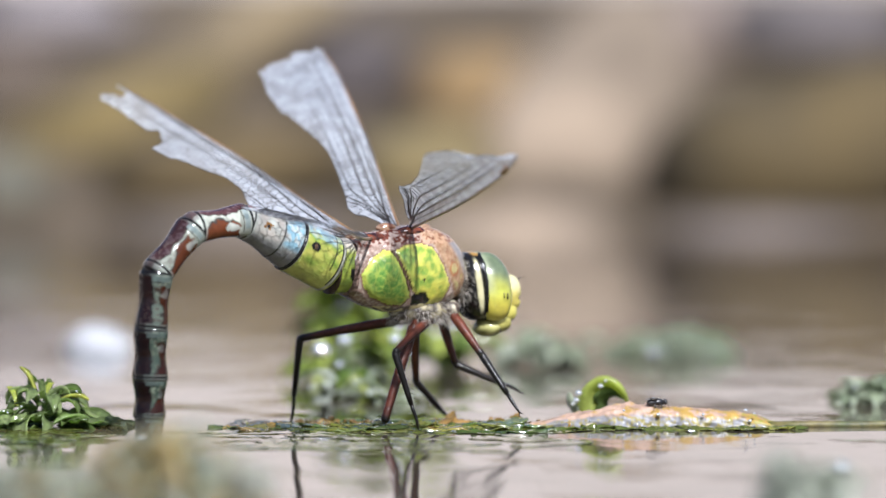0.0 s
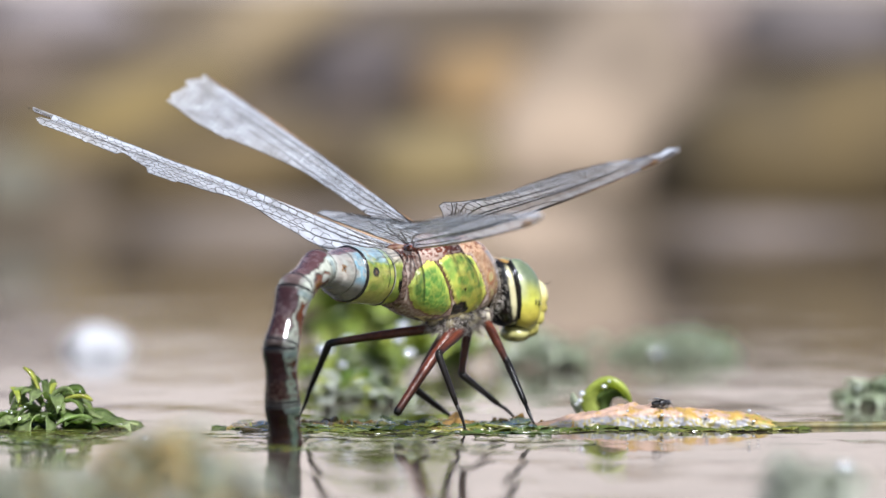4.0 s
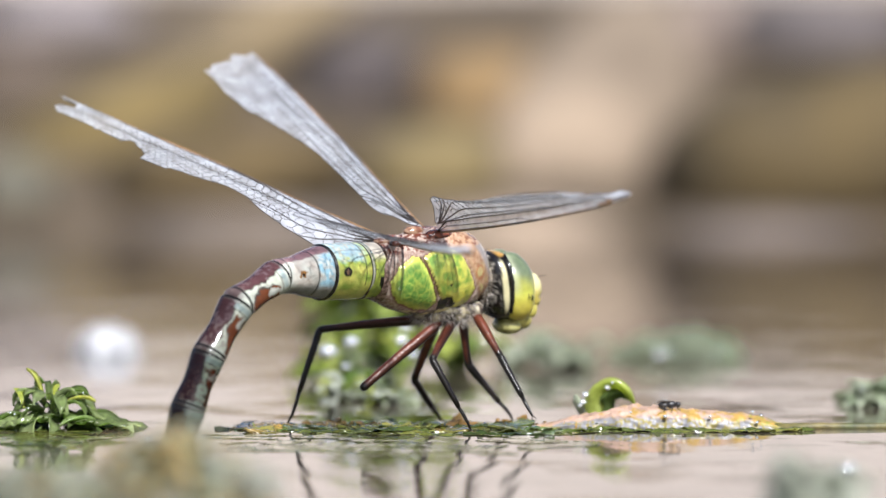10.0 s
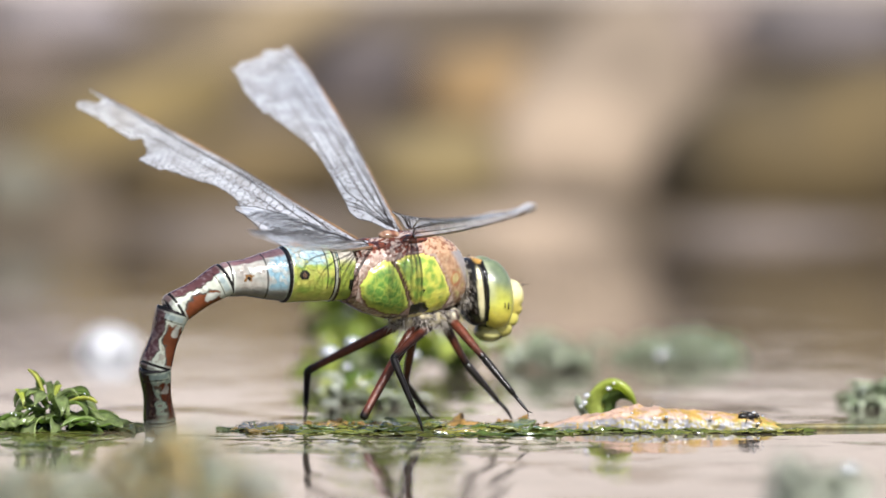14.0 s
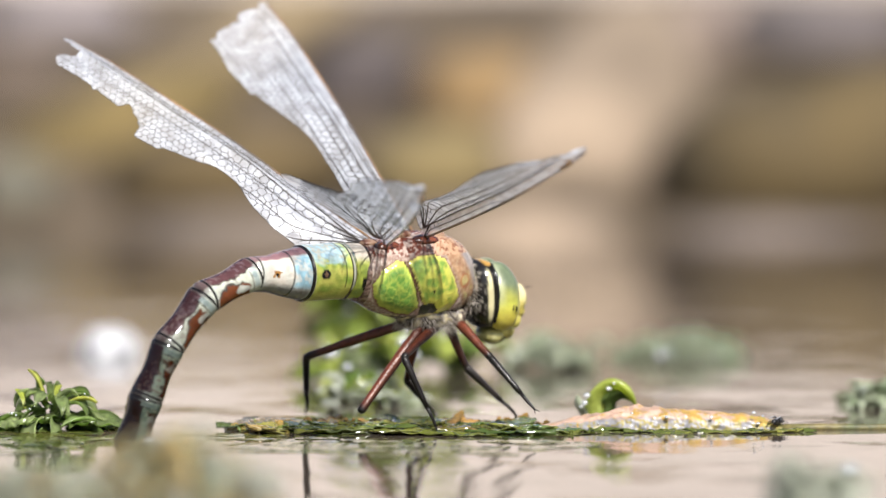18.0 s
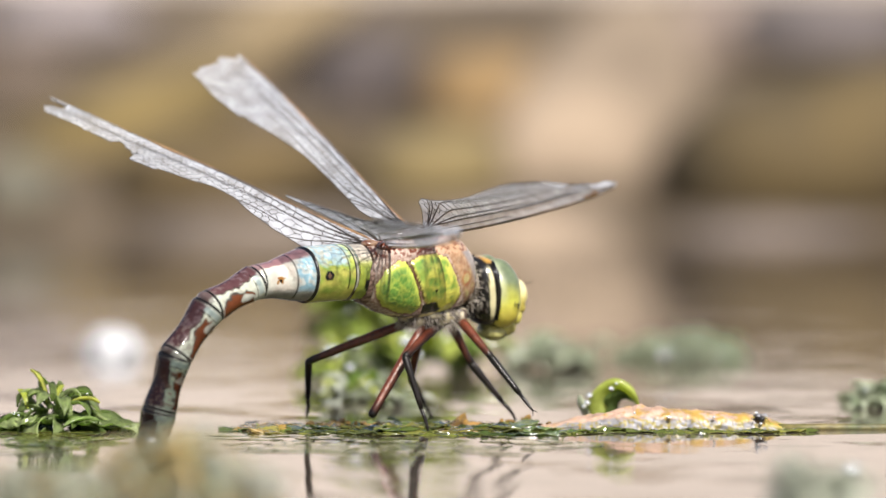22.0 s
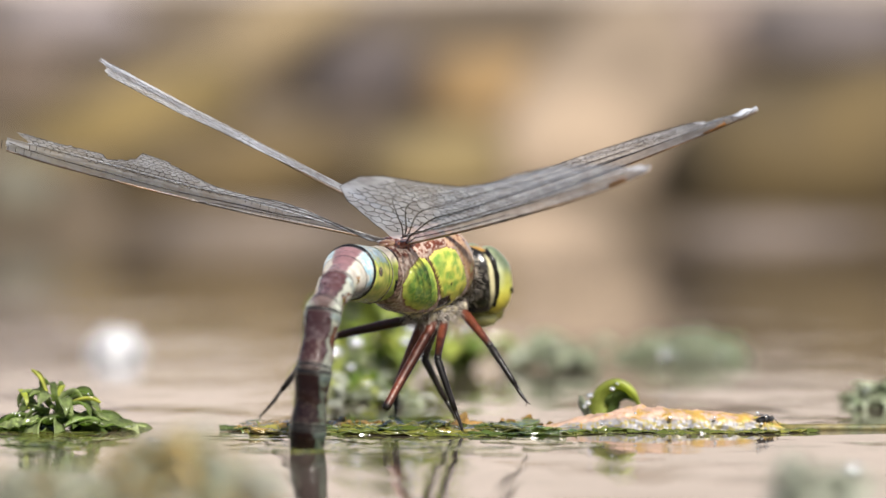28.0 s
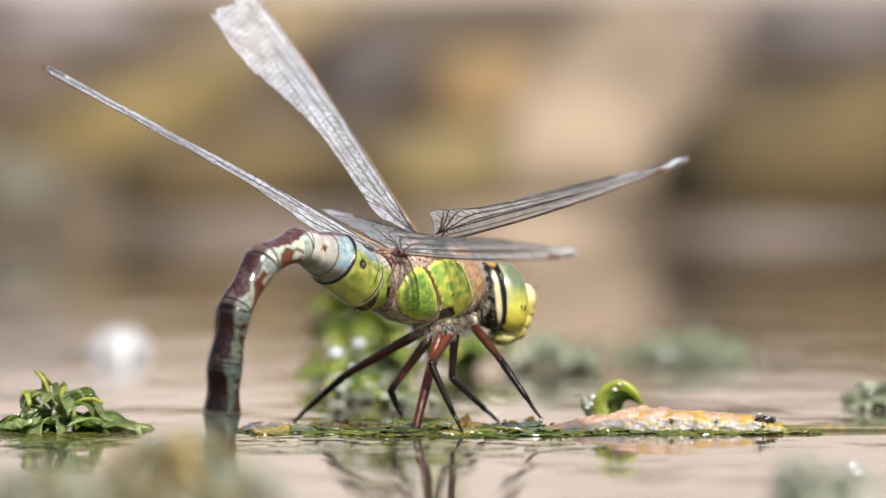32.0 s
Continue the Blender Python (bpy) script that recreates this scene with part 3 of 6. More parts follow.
def segment_paint(i):
    L = SEG[i]
    r0 = SEG_R[i][0]

    def paint(x, y, z):
        u = x / L
        a = math.degrees(math.atan2(abs(y), z))
        g = grain(x + 13 * i, y, z, 0.8)
        g2 = grain(x + 31 * i, y, z, 2.0)
        if i == 0:
            k = mix((0.22, 0.31, 0.045), (0.50, 0.46, 0.10), 0.45 + 0.8 * g)
            k = mix(mix((0.36, 0.50, 0.55), (0.50, 0.50, 0.42), step(-0.2, 0.3, g2)), k, step(44, 62, a + 14 * g))
            k = mix(k, (0.40, 0.40, 0.10), step(120, 150, a))
            if abs(u - 0.27) < 0.018 and a < 115:
                k = mix(k, BLACK, 0.7)
            k = mix(k, (0.46, 0.56, 0.12), (1 - step(0.0, 0.16, abs(u - 0.14))) * (a < 70) * 0.6)
            d = math.hypot((u - 0.74) * L, (a - 83) / 57.3 * r0 * 1.15)
            if d < 0.75:
                k = (0.16, 0.09, 0.05) if d < 0.36 else BLACK
            if a < 150 and (0.10 < u < 0.125 or 0.045 < u < 0.06):
                k = BLACK
            elif 0.06 <= u <= 0.10:
                k = (0.38, 0.37, 0.28)
            if a < 60 and math.hypot((u - 0.55) * L, (a - 48) * 0.06) < 1.1 + 0.6 * g2:
                k = mix(k, (0.24, 0.38, 0.47), 0.6)
            if u < 0.02 or 0.967 < u:
                k = BLACK
            elif u > 0.945:
                k = (0.42, 0.40, 0.26)
        elif i == 1:
            k = mix(PALE, (0.40, 0.36, 0.31), 0.5 + g)
            k = mix(k, mix(BLUE, (0.46, 0.50, 0.48), step(-0.1, 0.4, g2 + g)), (1 - step(0.30, 0.40, u + 0.08 * g)) * step(22, 40, a) * (1 - step(105, 130, a)))
            k = mix(k, (0.17, 0.165, 0.16), step(105, 135, a))
            k = mix((0.16, 0.085, 0.09), k, step(28, 36, a + 8 * g))
            d = math.hypot((u - 0.68) * L, (a - 82) / 57.3 * 2.7)
            if d < 0.55 + 0.4 * g2:
                k = (0.20, 0.09, 0.02) if d > 0.25 else BLACK
            if abs(u - 0.37) < 0.012:
                k = mix(k, BLACK, 0.75)
        else:
            dark = min(1, (i - 1.8) / 2.4)
            brown = mix(mix((0.075, 0.034, 0.036), (0.15, 0.10, 0.11), step(0.0, 0.6, g + g2)), (0.005, 0.0014, 0.0011), dark ** 0.5)
            red = mix((0.10, 0.030, 0.012), (0.017, 0.0040, 0.0014), dark)
            pale = mix((0.36, 0.37, 0.31), mix((0.030, 0.042, 0.031), (0.11, 0.125, 0.09), step(0.0, 0.3, g2)), dark)
            rim = 47 + 12 * dark + 12 * g + 6 * g2
            k = mix(brown, pale, step(rim, rim + 4, a))
            k = mix(k, mix((0.02, 0.010, 0.008), BLACK, dark), 0.8 * step(3.5, 1.5, abs(a - rim - 1)))
            k = mix(k, mix((0.13, 0.10, 0.09), (0.012, 0.006, 0.004), dark), (0.35 + 0.5 * dark) * step(0.10, 0.35, g2) * step(0.3, 0.4, u))
            low = 80 - 3 * dark + 16 * math.sin(u * 5.2 + i) + 16 * g + 6 * g2
            k = mix(k, red, step(low, low + 7, a) * step(0.2, 0.26, u + 0.1 * g2))
            k = mix(k, (0.012, 0.006, 0.004), 0.85 * step(5.0, 2.0, abs(a - low - 2)) * step(0.24, 0.3, u))
            k = mix(k, mix(pale, (0.26, 0.27, 0.26), 0.4), (1 - 0.7 * dark) * step(1.0, 0.75, math.hypot((u - 0.36 - 0.1 * g) / 0.12, (a - 100) / (16 + 10 * g2))))
            k = mix(k, BLACK, 0.85 * step(0.5, 0.3, math.hypot((u - 0.11) * L, (a - 70) * 0.04)))
            k = mix(k, mix((0.25, 0.24, 0.20), (0.05, 0.03, 0.02), dark), step(138, 150, a))
            if abs(u - 0.17) < 0.012 and 30 < a < 120:
                k = mix(k, BLACK, 0.8)
            if abs(u - 0.10) < 0.05 and 46 < a < 110:
                k = mix(mix((0.22, 0.27, 0.27), (0.05, 0.065, 0.058), dark), k, 0.3)
        if i and (u < 0.03 or (0.915 if i > 1 else 0.935) < u < 0.972):
            k = BLACK
        elif i and (u < 0.055 or u > 0.972 or 0.885 < u < 0.942):
            k = mix(k, mix((0.30, 0.32, 0.28), (0.10, 0.115, 0.10), max(0, min(1, (i - 2) / 2))), 0.5 if a > 38 else 0.1)
        return k
    return paint


def build_abdomen(parent):
    segs = []
    for i, (L, (r0, r1)) in enumerate(zip(SEG, SEG_R)):
        rings = []
        for j in range(72):
            u = -0.03 + 1.08 * j / 71
            r = r0 + (r1 - r0) * step(0, 1, u) if i != 1 else lerp([(0, 3.65), (0.3, 3.2), (0.65, 2.5), (1, 2.35)], u)
            if i > 1 and i < 7:
                r *= 1 + 0.07 * math.cos(TAU * u) - 0.03
            r *= 1 - 0.05 * step(0.02, -0.03, u) - 0.10 * step(0.985, 1.05, u)
            r *= 1 - 0.025 * (1 - step(0, 0.018, abs(u - 0.95))) - 0.02 * (1 - step(0, 0.015, abs(u - 0.17))) * (i > 0)
            ring = []
            for k in range(96):
                a = TAU * k / 96
                y, z = math.sin(a) * r * (1.0, 1.0, 1.04, 1.10, 1.14, 1.14, 1.1, 1.0, 1.0)[i], math.cos(a) * r
                if i > 1 and z < -0.7 * r:
                    z = -0.7 * r + (z + 0.7 * r) * 0.5
                ring.append((u * L, y, z))
            rings.append(ring)
        v, f = loft(rings)
        words = ("green and blue first abdomen ring with a dark side spot" if i == 0 else "blue-banded pale abdomen ring with a brown back" if i == 1
                 else "maroon and grey-green abdomen ring")
        segs.append(part("abdomen_segment", mesh("abdomen_segment", v, [q[::-1] for q in f], segment_paint(i)), M_PAINT if i < 2 else M_TAIL, parent, words))
    # two leaf-shaped tail plates
    for s in (1, -1):
        v, f = tube([(4.2, 0.5 * s, 0), (6.2, 1.1 * s, 0.1), (8.2, 1.2 * s, 0), (9.4, 1.0 * s, 0)], [0.25, 0.75, 0.7, 0.1], 10, 0.3)
        part("tail_plate", mesh("tail_plate", v, f, lambda *p: (0.05, 0.025, 0.015)), M_PAINT, segs[-1], "dark brown tail plate")
    # fixed first ring between thorax and abdomen
    rings = []
    for j in range(20):
        u = j / 19
        r = 3.75 + 0.1 * u
        rings.append([(-8.6 - 3.2 * u, math.sin(TAU * k / 48) * r, 0.1 + math.cos(TAU * k / 48) * r) for k in range(48)])
    v, f = loft(rings)

    def first_paint(x, y, z):
        k = mix(GREEN, (0.34, 0.38, 0.05), 0.5 + grain(x, y, z, 0.8))
        k = mix(k, (0.50, 0.44, 0.36), step(1.6, 2.8, z))
        if (x + 9.6) ** 2 * 2 + (z + 0.9) ** 2 < 0.9:
            k = BLACK
        if x > -9.0 or x < -11.5:
            k = mix(BLACK, (0.10, 0.05, 0.03), 0.4)
        return k
    part("abdomen_base", mesh("abdomen_base", v, f, first_paint), M_PAINT, parent, "green base ring of the abdomen")
    return segs


FORE = [(0, 1.0), (2, 2.6), (3.6, 5.3), (5.5, 5.9), (9, 5.6), (15, 5.7), (22, 6.6), (30, 8.3), (36, 9.6), (39, 9.9), (43, 9.0), (46.5, 7.0), (49, 4.5), (50.4, 1.6), (51, 0.3)]
HIND = [(0, 1.6), (1.2, 5.5), (3.0, 9.8), (6, 12.6), (12, 13.6), (16, 12.9), (20, 10.8), (24, 9.0), (29, 8.8), (36, 9.3), (43, 8.4), (48, 6.2), (51, 3.8), (53, 1.8), (54, 0.4)]


class Wing:
    """Shape of one wing: span runs along x, the chord along side * y."""

    def __init__(self, kind, side, length, seed):
        self.kind, self.side, self.length, self.seed = kind, side, length, seed
        self.table = FORE if kind == "fore" else HIND
        self.full = self.table[-1][0]

    def chord(self, s):
        k = s / self.length * self.full if (self.kind, self.side) != ("fore", 1) else s
        c = lerp(self.table, k)
        rag = noise.noise(Vector((s * 1.3, self.seed, 0))) + 0.8 * noise.noise(Vector((s * 4.3, self.seed, 4)))
        if self.kind == "fore" and self.side == 1:
            c = lerp(FORE, s) * (1 - 0.13 * math.exp(-((s - 23) / 7) ** 2)) if s < 34 else lerp([(34, 9.5), (40, 10.2), (46.0, 9.7), (49.6, 8.6)], s)
        if self.kind == "hind" and self.side == 1:
            # torn trailing edge, narrow base
            c *= (1 - 0.40 * step(27, 19, k)) * (1 - 0.20 * math.exp(-((k - 24.5) / 4.2) ** 2))
            if k > 31:
                c = lerp([(31, 9.4), (34.9, 9.6), (35.4, 7.6), (36.5, 6.6 + 1.0 * rag), (38.3, 5.6 + 1.0 * rag), (39.3, 5.0), (40.0, 6.4), (46, 5.9 + 0.5 * rag), (51, 5.6 + 0.4 * rag), (54, 5.2)], k)
        if self.kind == "hind" and self.side == -1:
            c *= 1 + 0.30 * step(32, 14, s)
        if self.kind == "fore" and self.side == -1 and s > 44.5:
            c *= 0.66
        if self.side == 1:
            c *= 1.07 if self.kind == "fore" else 1 + 0.12 * step(0.4, 0.7, s / self.length)
        if self.side == -1:
            c *= 1 - 0.9 * step(self.length - 3.4, self.length - 0.4, s)
        if s > 8:
            c += 0.10 * rag
        return max(0.25, c)

    def torn(self, s, c):
        """True where the tip is torn away."""
        rag = 0.5 * noise.noise(Vector((c * 9, self.seed, 8))) + 0.3 * noise.noise(Vector((c * 25, self.seed, 2)))
        if (self.kind, self.side) == ("fore", 1):
            return s > lerp([(0, 49.6), (0.10, 49.5), (0.16, 48.2), (0.24, 48.9), (0.50, 48.5), (0.54, 47.3), (0.86, 46.9), (0.94, 45.9), (1, 46.4)], c) + rag
        if (self.kind, self.side) == ("hind", 1):
            return s > lerp([(0, 53.4), (0.30, 53.6), (0.38, 50.6), (0.55, 50.4), (0.66, 51.6), (0.85, 52.4), (1, 51.6)], c) + 0.5 * rag
        return False

    def at(self, s, c):
        """A point of the wing, c from 0 (leading edge) to 1 (trailing edge)."""
        w = self.chord(s) * c
        lead = -0.5 * math.sin(math.pi * min(1, s / self.length)) + 0.6 * step(0.85, 1.0, s / self.length)
        if self.side == 1:
            lead -= (1.2 if self.kind == "hind" else 0.5) * step(0.05, 0.55, s / self.length)
        y = lead + w
        z = 0.28 * math.exp(-((y - 1.1) / 0.5) ** 2) - 0.22 * math.exp(-((y - 0.45) / 0.3) ** 2) + 0.16 * math.sin(y * 1.9) * math.exp(-y / 6)
        z += 0.5 * math.sin(math.pi * c) * step(0, 12, s)
        k = s / self.length
        z += 1.2 * (k * k - k)
        turn = WASH[self.kind, self.side] * (1 - k) ** (4 if (self.kind, self.side) == ("hind", 1) else 2)
        yy, zz = y * math.cos(turn) - z * math.sin(turn), y * math.sin(turn) + z * math.cos(turn)
        return (s, self.side * yy, zz)


WASH = {("fore", 1): radians(14), ("fore", -1): radians(55), ("hind", 1): radians(-36), ("hind", -1): radians(6)}


def build_wing(parent, kind, side, length, label, seed):
    w = Wing(kind, side, length, seed)
    ns, nc = 240, 28
    verts = [w.at(length * i / ns, j / nc) for i in range(ns + 1) for j in range(nc + 1)]
    n = nc + 1
    faces = [(i * n + j, i * n + j + 1, (i + 1) * n + j + 1, (i + 1) * n + j) for i in range(ns) for j in range(nc) if not w.torn(length * (i + 0.5) / ns, (j + 0.5) / nc)]
    wing = part(kind + "wing", mesh("wing", verts, faces), M_WING, parent, label)
    # main veins
    rnd = random.Random(seed)

    def along(y_of, s0, s1, r0, r1, steps=60):
        pts, rad = [], []
        for i in range(steps + 1):
            s = s0 + (s1 - s0) * i / steps
            c = y_of(s) / w.chord(s)
            if c > 1.0 or w.torn(s, max(0, c)):
                break
            pts.append(w.at(s, max(0, c)))
            rad.append(r0 + (r1 - r0) * i / steps)
        return tube(pts, rad, 5) if len(pts) > 1 else ([], [])
    v, f = along(lambda s: 0.0, 0.0, length - 0.2, 0.20, 0.13, 90)
    part("leading_edge", mesh("leading_edge", v, f), M_COSTA, wing, "amber leading edge")
    main = [along(lambda s: 0.75 * min(1, s / 3) * (1 - step(0.42, 0.5, s / length) * 0.99), 0, length * 0.5, 0.075, 0.06)]
    main.append(along(lambda s: 1.35 * min(1, s / 3), 0, length - 0.6, 0.13, 0.06))
    fan = ((2.2, 0.90), (3.4, 0.80), (5.2, 0.72), (6.8, 0.52), (8.2, 0.36)) if kind == "fore" else ((2.4, 0.92), (3.9, 0.78), (6.2, 0.62), (8.4, 0.46), (11.2, 0.28))
    for y1, end in fan:
        main.append(along(lambda s, y1=y1: 1.2 + (y1 - 1.2) * step(0, 12, s) + (y1 * 0.22) * step(0.2, 1.0, s / length), 0.6, length * end + rnd.uniform(-1, 1), 0.12, 0.045))
    # small cross veins in the leading strips, and the cell net behind them
    bits = []

    def stick(a, b, r):
        A, B = Vector(a), Vector(b)
        d = B - A
        if d.length < 0.05:
            return
        d.normalize()
        p = d.cross(Vector((0, 0, 1))).normalized() * r
        q = Vector((0, 0, r * 0.8))
        vv = [tuple(X + k) for X in (A, B) for k in (p, q, -p, -q)]
        bits.append((vv, [(0, 1, 5, 4), (1, 2, 6, 5), (2, 3, 7, 6), (3, 0, 4, 7)]))
    s = 2.0
    while s < length - 0.5:
        stick(w.at(s, 0), w.at(s + 0.1, min(1, 1.35 / w.chord(s))), 0.05)
        c0, c1 = 1.35 / w.chord(s), 2.6 / w.chord(s)
        if c1 < 1 and s > 8 and not w.torn(s + 0.5, c1):
            stick(w.at(s + 0.4, c0), w.at(s + 0.5, c1), 0.045)
        s += rnd.uniform(0.8, 1.3)

    # cells: large at the base, finer towards the tip
    def net(s0, s1, a, r, first):
        pts = {}
        jit = random.Random(seed + first)

        def node(i, j):
            if (i, j) not in pts:
                x = a * math.sqrt(3) * (i * 0.5) + jit.uniform(-.25, .25) * a
                y = a * (1.5 * j + (0.25 if (i + j) % 2 else -0.25)) + jit.uniform(-.21, .21) * a
                pts[(i, j)] = (s0 + x, (2.0 if s0 < 5 else 2.5) + y)
            return pts[(i, j)]

        def inside(p):
            return s0 - 0.6 < p[0] < min(s1, length - 0.5) and 0.0 < p[1] < w.chord(p[0]) + 0.05 and not w.torn(p[0], p[1] / w.chord(p[0]))

        def put(p):
            return w.at(p[0], min(1.0, p[1] / w.chord(p[0])))
        for i in range(0, int((s1 - s0) / (a * 0.866)) + 2):
            for j in range(0, int(9 / a)):
                p = node(i, j)
                q = node(i + 1, j)
                if inside(p) and inside(q):
                    stick(put(p), put(q), r)
                if (i + j) % 2 == 1:
                    q = node(i, j + 1)
                    if inside(p) and inside(q):
                        stick(put(p), put(q), r)
    net(1.5, 13.0, 0.95, 0.062, 9)
    net(13.0, 27.0, 0.70, 0.064, 19)
    net(27.0, length, 0.58 if side == 1 else 0.68, 0.054, 29)
    edge = along(lambda s: w.chord(s) * 0.999, 0.4, length - 0.3, 0.06, 0.04, 220)
    v, f = merge(*main, *bits, edge)
    tagged(part("vein_net", mesh("vein_net", v, f), M_VEIN, wing, "dark network of fine veins"), kind="stuff")
    # mark near the tip
    if side == -1:
        s0, s1 = length * 0.83, length * 0.90
        rows = []
        for i in range(9):
            s = s0 + (s1 - s0) * i / 8
            rows.append([tuple(Vector(w.at(s, c * 1.0 / w.chord(s))) + Vector((0, 0, z))) for c, z in ((0.05, 0.08), (0.6, 0.08), (0.6, -0.08), (0.05, -0.08))])
        v, f = loft(rows)
        part("wing_mark", mesh("wing_mark", v, f), M_STIGMA, wing, "brown mark on the leading edge")
    return wing


def leg_paint(kind):
    def paint(x, y, z):
        if kind == "femur":
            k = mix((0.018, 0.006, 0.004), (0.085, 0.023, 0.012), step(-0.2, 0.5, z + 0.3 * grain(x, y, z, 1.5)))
            return mix(k, BLACK, step(0.84, 0.92, paint.end and x / paint.end))
        return mix(BLACK, (0.012, 0.009, 0.008), 0.5 + grain(x, y, z, 1.2))
    paint.end = 1
    return paint


LEGS = {  # hip (x, y, z), femur, shin, foot lengths, knee direction
    "LH": ((0.2, 1.7, -7.9), 14.6, 9.0, 4.6, (-0.55, 0.45, 0.75)),
    "RM": ((2.6, -1.8, -8.0), 8.8, 7.4, 3.4, (-0.95, -0.30, 0.12)),
    "LM": ((2.6, 1.8, -8.0), 10.2, 7.4, 3.4, (-0.95, 0.30, 0.10)),
    "RF": ((6.4, -1.7, -7.2), 7.6, 6.6, 3.2, (-0.35, -0.75, 0.25)),
    "LF": ((6.4, 1.7, -7.2), 7.6, 6.6, 3.2, (-0.9, 0.45, 0.0)),
}
STUMP = ((0.6, -1.8, -7.8), 15.0)


def build_leg(parent, code, rnd):
    hip, fe, sh, fo, _ = LEGS[code]
    thick = 0.70 if code[1] == "H" else 0.66
    paint = leg_paint("femur")
    paint.end = fe
    v, f = tube([(fe * k, 0, 0.12 * math.sin(math.pi * k)) for k in (0, 0.08, 0.3, 0.6, 0.88, 0.97, 1.02)], [thick * q for q in (0.7, 1.0, 1.0, 0.86, 0.72, 0.8, 0.5)], 14)
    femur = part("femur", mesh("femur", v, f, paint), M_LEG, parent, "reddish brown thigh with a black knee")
    paint = leg_paint("tibia")
    v, f = tube([(sh * k, 0, 0) for k in (-0.03, 0.05, 0.4, 0.8, 1.0)], [0.40, 0.54, 0.46, 0.40, 0.34], 10)
    tibia = part("tibia", mesh("tibia", v, f, paint), M_LEG, parent, "thin black shin")
    spikes = []
    for k in range(9):
        x = sh * (0.15 + 0.09 * k)
        for s in (1, -1):
            spikes.append(tube([(x, 0.2 * s, -0.15), (x + 0.25, 0.5 * s, -0.38), (x + 0.45, 0.7 * s, -0.6)], [0.045, 0.03, 0.008], 4))
    v, f = merge(*spikes)
    part("bristles", mesh("bristles", v, f, lambda *p: BLACK), M_LEG, tibia)
    pts = [(sh - 0.1, 0, 0), (sh + fo * 0.35, 0, -0.12), (sh + fo * 0.7, 0, -0.1), (sh + fo, 0, 0.1)]
    v, f = tube(pts, [0.28, 0.27, 0.22, 0.14], 8)
    part("foot", mesh("foot", v, f, paint), M_LEG, tibia, "slender black foot")
    for s in (1, -1):
        v, f = tube([(sh + fo - 0.1, 0, 0.1), (sh + fo + 0.3, 0.25 * s, 0.05), (sh + fo + 0.5, 0.4 * s, -0.25)], [0.09, 0.06, 0.015], 5)
        part("claw", mesh("claw", v, f, lambda *p: BLACK), M_LEG, tibia)
    x, y, z = hip
    v, f = blob((x, y * 0.9, z + 0.6), (1.15, 0.95, 1.3), 12, 16)
    part("hip", mesh("hip", v, f, lambda a, b, c: mix((0.05, 0.035, 0.03), (0.40, 0.36, 0.26), step(0.0, 0.4, grain(a, b, c, 1.4)))), M_LEG, parent, "dark hip with pale patches")
    return femur, tibia


def build_dragonfly():
    fly = new("dragonfly")
    tagged(fly, "green and brown hawker dragonfly with torn wings, tail in the water", "dragonfly")
    build_thorax(fly)
    head = build_head(fly)
    segs = build_abdomen(fly)
    wings = {
        "LF": build_wing(fly, "fore", 1, 49.5, "clear forewing with a torn blunt tip", 3),
        "RF": build_wing(fly, "fore", -1, 51.0, "clear forewing nicked near the tip", 4),
        "LH": build_wing(fly, "hind", 1, 54.7, "clear hindwing with a torn trailing edge", 5),
        "RH": build_wing(fly, "hind", -1, 53.0, "broad clear hindwing", 6),
    }
    rnd = random.Random(8)
    legs = {code: build_leg(fly, code, rnd) for code in LEGS}
    paint = leg_paint("femur")
    paint.end = STUMP[1] * 1.04
    v, f = tube([(STUMP[1] * k, 0, 0.1 * math.sin(math.pi * k)) for k in (0, 0.08, 0.3, 0.6, 0.88, 0.97, 1.0)], [0.5, 0.74, 0.74, 0.66, 0.58, 0.62, 0.4], 14)
    stump = part("femur", mesh("femur", v, f, paint), M_LEG, fly, "broken leg ending in a black stump")
    return fly, segs, wings, legs, stump, head


dragonfly, abdomen, wings, legs, stump, head = build_dragonfly()


# ---- water plants ----
def strap_leaf(length, width, curl, seed, thick=0.22):
    """A curled strap leaf with a keel, from the origin along x, rising first."""
    rnd = random.Random(seed)
    pts = []
    a = radians(rnd.uniform(48, 78))
    x = z = 0.0
    n = 14
    for i in range(n + 1):
        pts.append((x, z, a))
        x += math.cos(a) * length / n
        z += math.sin(a) * length / n
        a -= radians(curl) / n * (0.5 + i / n)
    rings = []
    side = rnd.uniform(-0.25, 0.25)
    for i, (x, z, a) in enumerate(pts):
        k = i / n
        w = width * (0.45 + 0.9 * k) * (1 - step(0.72, 1.0, k) * 0.93) if k < 1 else width * 0.05
        ux, uz = -math.sin(a), math.cos(a)
        y0 = side * length * k * k
        ring = []
        for y, h in ((-1, 0.16), (-0.5, 0.02), (0, -0.10), (0.5, 0.02), (1, 0.16), (0.5, 0.02 - thick), (0, -0.12 - thick), (-0.5, 0.02 - thick)):
            hh = h * (w if h > 0.1 else 1) if h > 0 else h
            ring.append((x + ux * hh, y0 + y * w * 0.5, z + uz * hh))
        rings.append(ring)
    return loft(rings)


LEAF_DATA = {}


